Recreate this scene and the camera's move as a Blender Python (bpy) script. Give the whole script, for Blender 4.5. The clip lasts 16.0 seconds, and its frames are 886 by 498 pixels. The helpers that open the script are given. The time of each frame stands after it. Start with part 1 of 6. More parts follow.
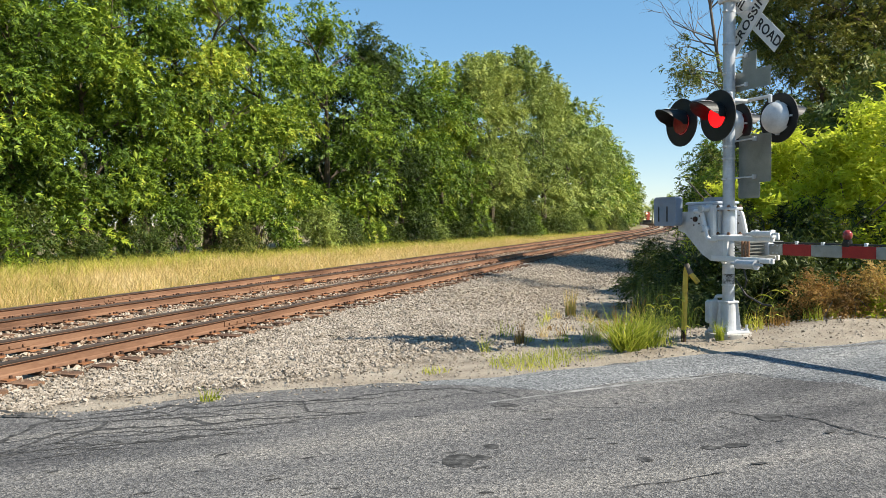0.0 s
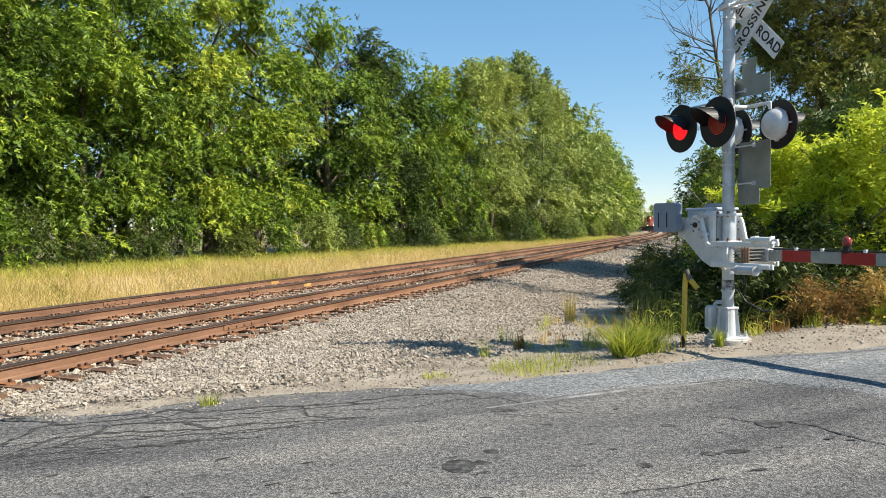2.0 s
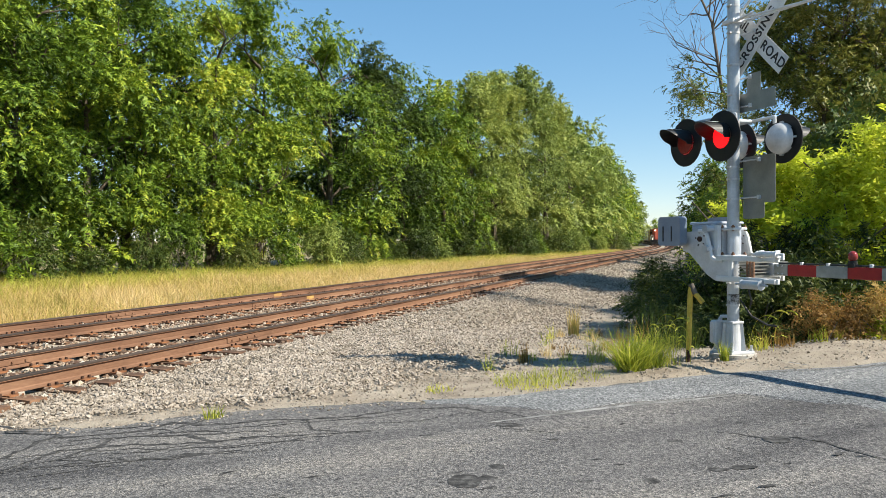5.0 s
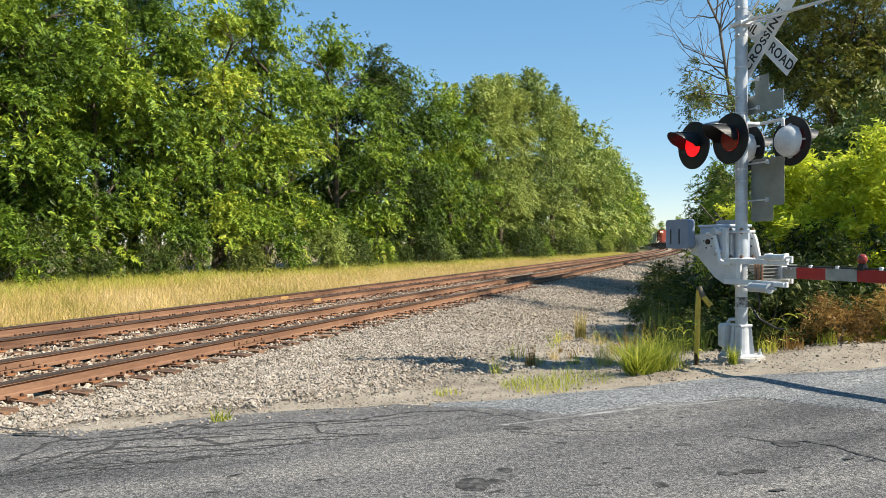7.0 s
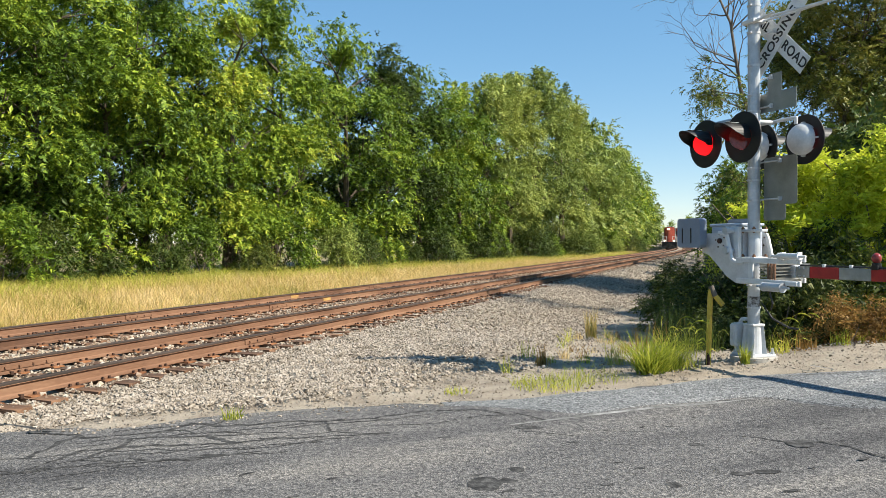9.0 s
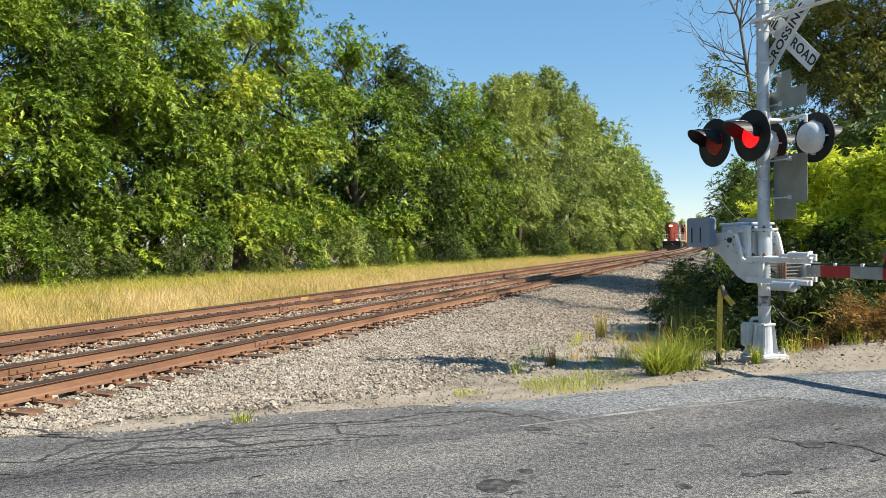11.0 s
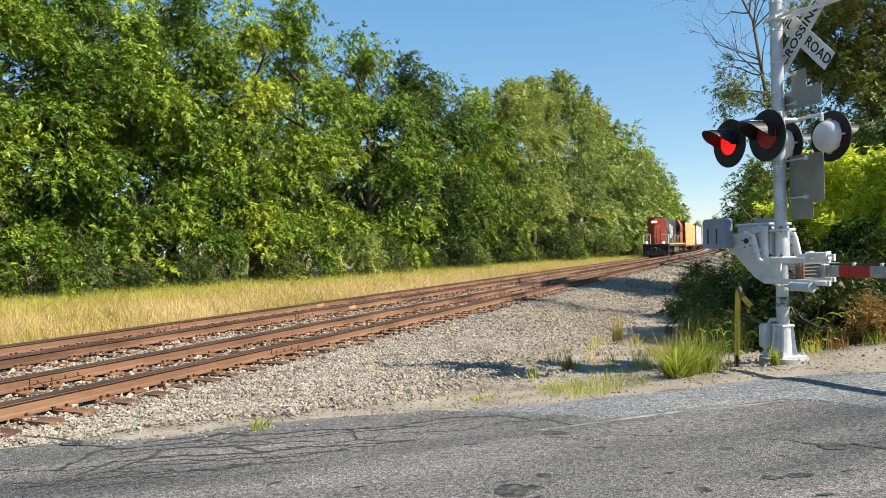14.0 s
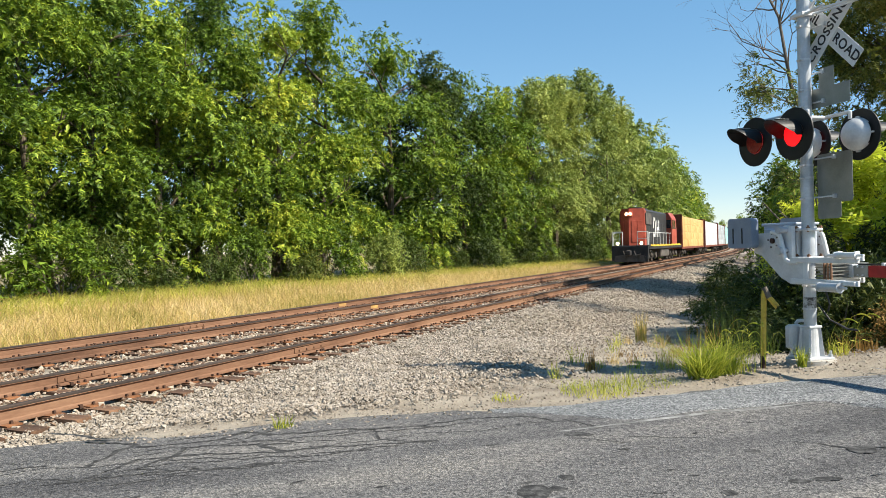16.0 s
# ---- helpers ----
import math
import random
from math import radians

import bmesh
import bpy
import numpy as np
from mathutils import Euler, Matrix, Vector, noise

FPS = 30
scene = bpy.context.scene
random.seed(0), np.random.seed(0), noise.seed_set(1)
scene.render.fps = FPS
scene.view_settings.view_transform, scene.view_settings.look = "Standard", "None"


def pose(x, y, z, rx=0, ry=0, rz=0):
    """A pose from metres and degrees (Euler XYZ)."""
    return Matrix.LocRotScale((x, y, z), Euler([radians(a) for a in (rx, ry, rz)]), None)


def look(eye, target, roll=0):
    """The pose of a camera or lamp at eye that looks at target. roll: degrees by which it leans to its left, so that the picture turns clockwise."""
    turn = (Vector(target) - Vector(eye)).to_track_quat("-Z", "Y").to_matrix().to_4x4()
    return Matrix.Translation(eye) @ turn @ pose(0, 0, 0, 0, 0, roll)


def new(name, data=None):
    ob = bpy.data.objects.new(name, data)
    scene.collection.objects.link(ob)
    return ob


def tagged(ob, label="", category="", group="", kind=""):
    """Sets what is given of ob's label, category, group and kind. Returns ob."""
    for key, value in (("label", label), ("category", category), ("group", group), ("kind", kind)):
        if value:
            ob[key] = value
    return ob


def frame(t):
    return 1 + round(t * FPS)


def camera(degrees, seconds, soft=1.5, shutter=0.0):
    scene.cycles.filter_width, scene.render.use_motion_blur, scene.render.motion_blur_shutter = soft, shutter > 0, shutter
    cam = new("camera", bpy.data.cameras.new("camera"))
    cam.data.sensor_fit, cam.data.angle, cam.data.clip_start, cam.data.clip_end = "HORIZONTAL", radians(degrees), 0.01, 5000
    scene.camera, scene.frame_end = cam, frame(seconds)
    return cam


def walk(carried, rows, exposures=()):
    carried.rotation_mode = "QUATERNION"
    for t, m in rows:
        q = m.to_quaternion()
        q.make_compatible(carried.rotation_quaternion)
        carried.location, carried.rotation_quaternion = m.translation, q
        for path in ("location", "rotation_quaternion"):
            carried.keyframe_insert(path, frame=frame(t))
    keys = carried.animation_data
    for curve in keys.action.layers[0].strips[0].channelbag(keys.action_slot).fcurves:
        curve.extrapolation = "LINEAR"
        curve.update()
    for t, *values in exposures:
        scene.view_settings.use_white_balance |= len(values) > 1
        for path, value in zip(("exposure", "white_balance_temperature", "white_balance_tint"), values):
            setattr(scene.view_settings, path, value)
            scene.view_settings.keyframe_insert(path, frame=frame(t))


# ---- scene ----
cam = camera(61.0, 16.0, soft=0.5)
PATH = [
    (0, (0.379, -0.107, 1.588), (-0.316, 1.767, 1.516), -0.6),
    (0.5, (0.384, -0.109, 1.584), (-0.311, 1.765, 1.514), -0.6),
    (1, (0.381, -0.114, 1.584), (-0.313, 1.761, 1.517), -0.6),
    (1.5, (0.375, -0.118, 1.588), (-0.319, 1.757, 1.524), -0.4),
    (2, (0.373, -0.118, 1.59), (-0.32, 1.757, 1.531), -0.4),
    (2.5, (0.371, -0.117, 1.59), (-0.323, 1.758, 1.535), -0.4),
    (3, (0.369, -0.113, 1.589), (-0.325, 1.762, 1.541), -0.5),
    (3.5, (0.358, -0.11, 1.591), (-0.335, 1.766, 1.549), -0.4),
    (4, (0.347, -0.114, 1.592), (-0.347, 1.762, 1.557), -0.3),
    (6.5, (0.34, -0.123, 1.594), (-0.37, 1.747, 1.576), -0.2),
    (7, (0.331, -0.119, 1.592), (-0.383, 1.749, 1.575), -0.2),
    (7.5, (0.327, -0.118, 1.59), (-0.391, 1.749, 1.573), -0.2),
    (8, (0.326, -0.117, 1.592), (-0.399, 1.747, 1.574), -0.2),
    (8.5, (0.318, -0.113, 1.588), (-0.413, 1.749, 1.57), -0.2),
    (9, (0.313, -0.118, 1.59), (-0.424, 1.741, 1.571), -0.2),
    (11.5, (0.333, -0.11, 1.601), (-0.435, 1.737, 1.586), -0.8),
    (12, (0.34, -0.112, 1.601), (-0.435, 1.731, 1.59), -1.0),
    (12.5, (0.342, -0.114, 1.598), (-0.437, 1.728, 1.592), -1.2),
    (13, (0.344, -0.116, 1.599), (-0.441, 1.724, 1.595), -1.3),
    (13.5, (0.334, -0.111, 1.598), (-0.455, 1.727, 1.595), -1.4),
    (14, (0.329, -0.111, 1.597), (-0.468, 1.724, 1.594), -1.4),
    (14.5, (0.327, -0.108, 1.594), (-0.477, 1.723, 1.592), -1.4),
    (15, (0.329, -0.107, 1.596), (-0.487, 1.719, 1.593), -1.5),
    (15.5, (0.328, -0.107, 1.598), (-0.503, 1.712, 1.596), -1.5),
    (16, (0.319, -0.103, 1.598), (-0.53, 1.708, 1.596), -1.4),
]
walk(cam, [(t, look(eye, target, roll)) for t, eye, target, roll in PATH])

# ---- world, sun, exposure ----
SUN_EL, SUN_AZ = 44.0, 88.0
world = bpy.data.worlds.new("world")
scene.world = world
world.use_nodes = True
sky = world.node_tree.nodes.new("ShaderNodeTexSky")
sky.sky_type = "NISHITA"
sky.sun_disc = False
sky.sun_elevation, sky.sun_rotation = radians(SUN_EL), radians(SUN_AZ)
sky.altitude = 1200.0
sky.air_density, sky.dust_density, sky.ozone_density = 1.0, 0.0, 3.0
tone = world.node_tree.nodes.new("ShaderNodeHueSaturation")
tone.inputs["Hue"].default_value, tone.inputs["Saturation"].default_value = 0.497, 1.70
soften = world.node_tree.nodes.new("ShaderNodeGamma")
soften.inputs["Gamma"].default_value = 0.5
world.node_tree.links.new(sky.outputs[0], soften.inputs["Color"])
world.node_tree.links.new(soften.outputs[0], tone.inputs["Color"])
world.node_tree.links.new(tone.outputs[0], world.node_tree.nodes["Background"].inputs[0])
world.node_tree.nodes["Background"].inputs[1].default_value = 0.185
sun_data = bpy.data.lights.new("sun", "SUN")
sun_data.energy, sun_data.angle, sun_data.color = 5.0, radians(0.53), (1.0, 0.93, 0.80)
sun = new("sun", sun_data)
_d = Vector((math.sin(radians(SUN_AZ)) * math.cos(radians(SUN_EL)), math.cos(radians(SUN_AZ)) * math.cos(radians(SUN_EL)), math.sin(radians(SUN_EL))))
sun.matrix_world = look(_d * 50, (0, 0, 0))
scene.view_settings.exposure = 1.02


# ---- materials ----
def nodes_of(name):
    m = bpy.data.materials.new(name)
    m.use_nodes = True
    return m, m.node_tree.nodes, m.node_tree.links, m.node_tree.nodes["Principled BSDF"]


def ramp(n, stops):
    r = n.new("ShaderNodeValToRGB")
    el = r.color_ramp.elements
    while len(el) < len(stops):
        el.new(0.5)
    for e, (p, c) in zip(el, stops):
        e.position, e.color = p, (*c, 1)
    return r


def surface(name, stops, scale=8.0, rough=0.7, metal=0.0, bump=0.2, fine=60.0, stretch=(1, 1, 1), vary=0.0, island=0.0, spec=0.3, bump_dist=0.01):
    """Two scales of noise through a colour ramp, with fine relief; vary: by object, island: by loose piece."""
    m, n, l, b = nodes_of(name)
    tc = n.new("ShaderNodeTexCoord")
    mp = n.new("ShaderNodeMapping")
    mp.inputs["Scale"].default_value = stretch
    l.new(tc.outputs["Object"], mp.inputs[0])
    n1 = n.new("ShaderNodeTexNoise")
    n1.inputs["Scale"].default_value, n1.inputs["Detail"].default_value = scale, 5
    n2 = n.new("ShaderNodeTexNoise")
    n2.inputs["Scale"].default_value, n2.inputs["Detail"].default_value = fine, 3
    l.new(mp.outputs[0], n1.inputs[0])
    l.new(mp.outputs[0], n2.inputs[0])
    mix = n.new("ShaderNodeMath")
    mix.operation = "MULTIPLY_ADD"
    mix.inputs[1].default_value = 0.4
    l.new(n2.outputs[0], mix.inputs[0])
    half = n.new("ShaderNodeMath")
    half.operation = "MULTIPLY_ADD"
    half.inputs[1].default_value, half.inputs[2].default_value = 1.2, -0.3
    l.new(n1.outputs[0], half.inputs[0])
    l.new(half.outputs[0], mix.inputs[2])
    fac = mix
    for amount, src in ((vary, "ObjectInfo"), (island, "Island")):
        if not amount:
            continue
        if src == "ObjectInfo":
            o = n.new("ShaderNodeObjectInfo").outputs["Random"]
        else:
            o = n.new("ShaderNodeNewGeometry").outputs["Random Per Island"]
        a = n.new("ShaderNodeMath")
        a.operation = "MULTIPLY_ADD"
        a.inputs[1].default_value = amount
        l.new(o, a.inputs[0])
        l.new(fac.outputs[0], a.inputs[2])
        c = n.new("ShaderNodeMath")
        c.operation = "SUBTRACT"
        c.inputs[1].default_value = amount / 2
        l.new(a.outputs[0], c.inputs[0])
        fac = c
    r = ramp(n, stops)
    l.new(fac.outputs[0], r.inputs[0])
    l.new(r.outputs[0], b.inputs["Base Color"])
    b.inputs["Roughness"].default_value, b.inputs["Metallic"].default_value = rough, metal
    b.inputs["Specular IOR Level"].default_value = spec
    if bump:
        bp = n.new("ShaderNodeBump")
        bp.inputs["Strength"].default_value, bp.inputs["Distance"].default_value = bump, bump_dist
        l.new(n2.outputs[0], bp.inputs["Height"])
        l.new(bp.outputs[0], b.inputs["Normal"])
    return m


def leafy(name, stops, translucent=0.35, wide=0.15, patchy=0.9, leaf=0.40):
    """Foliage: colour by leaf, by tree and by broad patches; some light passes through."""
    m, n, l, b = nodes_of(name)
    isl = n.new("ShaderNodeNewGeometry").outputs["Random Per Island"]
    obj = n.new("ShaderNodeObjectInfo").outputs["Random"]
    tc = n.new("ShaderNodeTexCoord")
    nz = n.new("ShaderNodeTexNoise")
    nz.inputs["Scale"].default_value, nz.inputs["Detail"].default_value = wide, 3
    l.new(tc.outputs["Object"], nz.inputs[0])
    s1 = n.new("ShaderNodeMath")
    s1.operation = "MULTIPLY_ADD"
    s1.inputs[1].default_value = leaf
    l.new(isl, s1.inputs[0])
    s0 = n.new("ShaderNodeMath")
    s0.operation = "MULTIPLY_ADD"
    s0.inputs[1].default_value, s0.inputs[2].default_value = patchy, 0.15 - patchy / 2
    l.new(nz.outputs[0], s0.inputs[0])
    l.new(s0.outputs[0], s1.inputs[2])
    s2 = n.new("ShaderNodeMath")
    s2.operation = "MULTIPLY_ADD"
    s2.inputs[1].default_value = 0.30
    l.new(obj, s2.inputs[0])
    l.new(s1.outputs[0], s2.inputs[2])
    r = ramp(n, stops)
    l.new(s2.outputs[0], r.inputs[0])
    l.new(r.outputs[0], b.inputs["Base Color"])
    b.inputs["Roughness"].default_value = 0.5
    b.inputs["Specular IOR Level"].default_value = 0.2
    tr = n.new("ShaderNodeBsdfTranslucent")
    l.new(r.outputs[0], tr.inputs[0])
    mx = n.new("ShaderNodeMixShader")
    mx.inputs[0].default_value = translucent
    l.new(b.outputs[0], mx.inputs[1])
    l.new(tr.outputs[0], mx.inputs[2])
    l.new(mx.outputs[0], n["Material Output"].inputs[0])
    return m


def glowing(name, colour, strength):
    m, n, l, b = nodes_of(name)
    b.inputs["Base Color"].default_value = (*colour, 1)
    b.inputs["Emission Color"].default_value = (*colour, 1)
    b.inputs["Emission Strength"].default_value = strength
    return m


GREEN = [(0.15, (0.023, 0.040, 0.007)), (0.45, (0.104, 0.178, 0.018)), (0.68, (0.262, 0.345, 0.032)), (0.95, (0.48, 0.46, 0.05))]
M_LEAF = leafy("leaf", GREEN, 0.22, 0.25, 1.2)
M_LEAF_PALE = leafy("leaf_pale", [(0.12, (0.075, 0.105, 0.028)), (0.5, (0.22, 0.28, 0.060)), (0.95, (0.46, 0.47, 0.12))], 0.24)
M_LEAF_YELLOW = leafy("leaf_yellow", [(0.12, (0.14, 0.20, 0.018)), (0.45, (0.43, 0.50, 0.035)), (0.95, (0.70, 0.68, 0.08))], 0.55, 0.7)
M_LEAF_DARK = leafy("leaf_dark", [(0.15, (0.016, 0.027, 0.008)), (0.5, (0.070, 0.110, 0.020)), (0.95, (0.25, 0.23, 0.045))], 0.25)
M_LEAF_OLIVE = leafy("olive_leaf", [(0.15, (0.030, 0.036, 0.008)), (0.5, (0.125, 0.145, 0.025)), (0.95, (0.36, 0.32, 0.07))], 0.3, 0.5, 1.3)
# brushwood leaves, darkened in colour to stand for the thicket's shade
M_LEAF_BRUSH_SHADE = leafy("shaded_brush_leaf", [(0.15, (0.012, 0.018, 0.006)), (0.5, (0.055, 0.080, 0.016)), (0.95, (0.22, 0.22, 0.05))], 0.3, 0.8, 1.2)
M_LEAF_RUST = leafy("leaf_rust", [(0.15, (0.13, 0.07, 0.02)), (0.5, (0.34, 0.195, 0.055)), (0.95, (0.50, 0.38, 0.10))], 0.35, 0.8)
M_STRAW = leafy("straw", [(0.05, (0.17, 0.20, 0.03)), (0.30, (0.40, 0.34, 0.08)), (0.5, (0.58, 0.42, 0.15)), (0.75, (0.70, 0.50, 0.23)), (0.95, (0.80, 0.66, 0.38))], 0.4, 0.35, 1.4, 0.6)
M_GRASS = leafy("grass_blades", [(0.15, (0.16, 0.21, 0.02)), (0.45, (0.40, 0.43, 0.05)), (0.7, (0.62, 0.56, 0.11)), (0.95, (0.74, 0.60, 0.22))], 0.5, 0.6, 1.1)
M_BARK = surface("bark", [(0.2, (0.035, 0.028, 0.02)), (0.6, (0.11, 0.085, 0.06)), (0.9, (0.19, 0.16, 0.12))], 3, 0.95, bump=0.6, fine=25, stretch=(1, 1, 0.25))
M_BARK_GREY = surface("grey_bark", [(0.2, (0.07, 0.055, 0.045)), (0.9, (0.2, 0.17, 0.14))], 3, 0.95, bump=0.5, fine=25, stretch=(1, 1, 0.25))
M_GROUND = surface("field_soil", [(0.2, (0.07, 0.065, 0.03)), (0.5, (0.20, 0.16, 0.075)), (0.8, (0.30, 0.25, 0.13))], 0.3, 0.95, bump=0.5, fine=6)
M_GRAVEL = surface("ballast_fines", [(0.1, (0.12, 0.096, 0.072)), (0.4, (0.24, 0.20, 0.152)), (0.7, (0.33, 0.285, 0.222)), (0.95, (0.43, 0.38, 0.31))], 2.0, 0.95, bump=0.8, fine=38, bump_dist=0.03)
M_STONE = surface("ballast_stone", [(0.05, (0.12, 0.097, 0.074)), (0.3, (0.225, 0.190, 0.150)), (0.6, (0.305, 0.262, 0.212)), (0.95, (0.40, 0.350, 0.292))], 3, 0.95, bump=0.2, fine=60, island=0.6, spec=0.15)
M_STONE_RUST = surface("rust_stained_stone", [(0.05, (0.09, 0.055, 0.035)), (0.35, (0.23, 0.155, 0.105)), (0.65, (0.34, 0.27, 0.20)), (0.95, (0.44, 0.39, 0.32))], 3, 0.9, bump=0.2, fine=60, island=0.7)
M_RAIL = surface("rusty_rail", [(0.2, (0.090, 0.045, 0.026)), (0.5, (0.172, 0.090, 0.052)), (0.85, (0.258, 0.148, 0.088))], 2.2, 0.8, metal=0.05, bump=0.15, fine=40, stretch=(1, 0.25, 1))
# brown-black that puts the shade on the rail heads into their colour
M_RAILTOP = surface("shaded_rail_head", [(0.2, (0.022, 0.016, 0.013)), (0.8, (0.065, 0.046, 0.036))], 5, 0.8, metal=0.0, bump=0.05, fine=60, stretch=(1, 0.1, 1))
M_TIE = surface("creosoted_tie", [(0.15, (0.035, 0.021, 0.014)), (0.5, (0.10, 0.055, 0.033)), (0.85, (0.21, 0.115, 0.065))], 4, 0.9, bump=0.7, fine=35, stretch=(0.25, 1, 1), vary=0.35)
M_PLATE = surface("rusty_plate", [(0.2, (0.11, 0.045, 0.02)), (0.8, (0.30, 0.13, 0.055))], 8, 0.85, metal=0.1, bump=0.3, vary=0.3)
M_SPIKE = surface("dark_iron", [(0.2, (0.022, 0.014, 0.01)), (0.8, (0.09, 0.045, 0.028))], 12, 0.8, metal=0.2, bump=0.2)
M_GALV = surface("galvanised_steel", [(0.2, (0.33, 0.35, 0.37)), (0.8, (0.52, 0.54, 0.57))], 6, 0.42, metal=0.35, bump=0.04, fine=50)
M_ALU = surface("aluminium_paint", [(0.2, (0.40, 0.41, 0.42)), (0.8, (0.58, 0.59, 0.60))], 5, 0.45, metal=0.15, bump=0.04, fine=40)
M_PLATEBACK = surface("sign_back", [(0.2, (0.17, 0.175, 0.155)), (0.8, (0.27, 0.275, 0.245))], 4, 0.5, metal=0.4, bump=0.03)
M_WHITE = surface("white_paint", [(0.1, (0.38, 0.38, 0.37)), (0.4, (0.56, 0.56, 0.55)), (0.8, (0.66, 0.66, 0.66))], 5, 0.5, bump=0.05)
M_CWT = surface("blue_grey_enamel", [(0.1, (0.15, 0.18, 0.23)), (0.8, (0.23, 0.27, 0.33))], 4, 0.55, bump=0.05)
M_CASE = surface("pale_blue_grey_enamel", [(0.1, (0.30, 0.34, 0.39)), (0.8, (0.42, 0.46, 0.52))], 4, 0.5, bump=0.05)
M_BLACK = surface("black_enamel", [(0.2, (0.006, 0.006, 0.006)), (0.8, (0.016, 0.016, 0.016))], 6, 0.5, bump=0.03)
M_REDTAPE = surface("red_reflective", [(0.2, (0.22, 0.010, 0.014)), (0.8, (0.36, 0.02, 0.02))], 8, 0.4, bump=0.04)
M_WHITETAPE = surface("white_reflective", [(0.2, (0.20, 0.20, 0.175)), (0.8, (0.31, 0.31, 0.28))], 8, 0.4, bump=0.04)
M_LENS_OFF = surface("red_lens", [(0.2, (0.16, 0.02, 0.015)), (0.8, (0.30, 0.04, 0.03))], 40, 0.15, bump=0.1, spec=0.5)
M_LENS_ON = glowing("lit_red_lens", (0.75, 0.004, 0.006), 1.3)
M_SCUFF = surface("scuffed_steel", [(0.42, (0.06, 0.055, 0.05)), (0.5, (0.22, 0.22, 0.22)), (0.62, (0.42, 0.43, 0.44))], 9, 0.6, bump=0.1)
M_LETTER = surface("black_lettering", [(0.2, (0.012, 0.012, 0.012)), (0.8, (0.03, 0.03, 0.03))], 9, 0.5, bump=0.0)
M_YELLOW = surface("worn_yellow_paint", [(0.22, (0.16, 0.10, 0.04)), (0.4, (0.46, 0.31, 0.04)), (0.8, (0.60, 0.42, 0.07))], 11, 0.55, bump=0.15, vary=0.1)
M_CONCRETE = surface("concrete", [(0.1, (0.26, 0.24, 0.21)), (0.8, (0.46, 0.43, 0.38))], 6, 0.9, bump=0.4)
M_RUBBER = surface("black_cable", [(0.2, (0.02, 0.02, 0.02)), (0.8, (0.05, 0.05, 0.05))], 9, 0.6, bump=0.05)
M_TRACKPAINT = surface("yellow_tag_paint", [(0.2, (0.26, 0.14, 0.05)), (0.8, (0.46, 0.30, 0.10))], 6, 0.6, bump=0.1)
M_CRACK = surface("crack_sealant", [(0.25, (0.022, 0.022, 0.022)), (0.5, (0.050, 0.049, 0.048)), (0.75, (0.11, 0.107, 0.104))], 14, 0.95, bump=0.6, spec=0.1)
M_LINE = surface("worn_road_paint", [(0.35, (0.11, 0.108, 0.10)), (0.5, (0.20, 0.197, 0.187)), (0.9, (0.36, 0.35, 0.335))], 6, 0.8, bump=0.3, fine=90)


def asphalt(name, low, mid, high, grain=75):
    m, n, l, b = nodes_of(name)
    tc = n.new("ShaderNodeTexCoord")
    big = n.new("ShaderNodeTexNoise")
    big.inputs["Scale"].default_value, big.inputs["Detail"].default_value = 0.6, 6
    mp = n.new("ShaderNodeMapping")
    turn = n.new("ShaderNodeMapping")
    turn.inputs["Rotation"].default_value = (0, 0, radians(-39.5))
    mp.inputs["Scale"].default_value = (0.45, 2.6, 1)
    l.new(tc.outputs["Object"], turn.inputs[0])
    l.new(turn.outputs[0], mp.inputs[0])
    l.new(mp.outputs[0], big.inputs[0])
    agg = n.new("ShaderNodeTexVoronoi")
    agg.inputs["Scale"].default_value = grain
    l.new(tc.outputs["Object"], agg.inputs[0])
    fine = n.new("ShaderNodeTexNoise")
    fine.inputs["Scale"].default_value, fine.inputs["Detail"].default_value = 24, 6
    l.new(tc.outputs["Object"], fine.inputs[0])
    r1 = ramp(n, [(0.30, low), (0.5, mid), (0.70, high)])
    l.new(big.outputs[0], r1.inputs[0])
    r2 = ramp(n, [(0.1, (0.35, 0.35, 0.36)), (0.5, (0.92, 0.92, 0.92)), (0.9, (1.85, 1.82, 1.74))])
    l.new(agg.outputs["Color"], r2.inputs[0])
    r3 = ramp(n, [(0.3, (0.55, 0.55, 0.55)), (0.5, (1.0, 1.0, 1.0)), (0.75, (1.35, 1.33, 1.3))])
    l.new(fine.outputs[0], r3.inputs[0])
    c = r1
    for other in (r2, r3):
        x = n.new("ShaderNodeMix")
        x.data_type, x.blend_type = "RGBA", "MULTIPLY"
        x.inputs["Factor"].default_value = 1
        x.clamp_result = False
        l.new(c.outputs[0] if c is r1 else c.outputs["Result"], x.inputs["A"])
        l.new(other.outputs[0], x.inputs["B"])
        c = x
    l.new(c.outputs["Result"], b.inputs["Base Color"])
    b.inputs["Roughness"].default_value = 0.85
    b.inputs["Specular IOR Level"].default_value = 0.25
    bp = n.new("ShaderNodeBump")
    bp.inputs["Strength"].default_value, bp.inputs["Distance"].default_value = 0.6, 0.012
    l.new(agg.outputs["Distance"], bp.inputs["Height"])
    l.new(bp.outputs[0], b.inputs["Normal"])
    return m


M_ASPHALT = asphalt("aged_asphalt", (0.068, 0.066, 0.067), (0.118, 0.114, 0.112), (0.172, 0.162, 0.150), 95)
M_CHIP = asphalt("chip_seal", (0.125, 0.13, 0.134), (0.165, 0.17, 0.174), (0.215, 0.215, 0.21), 78)


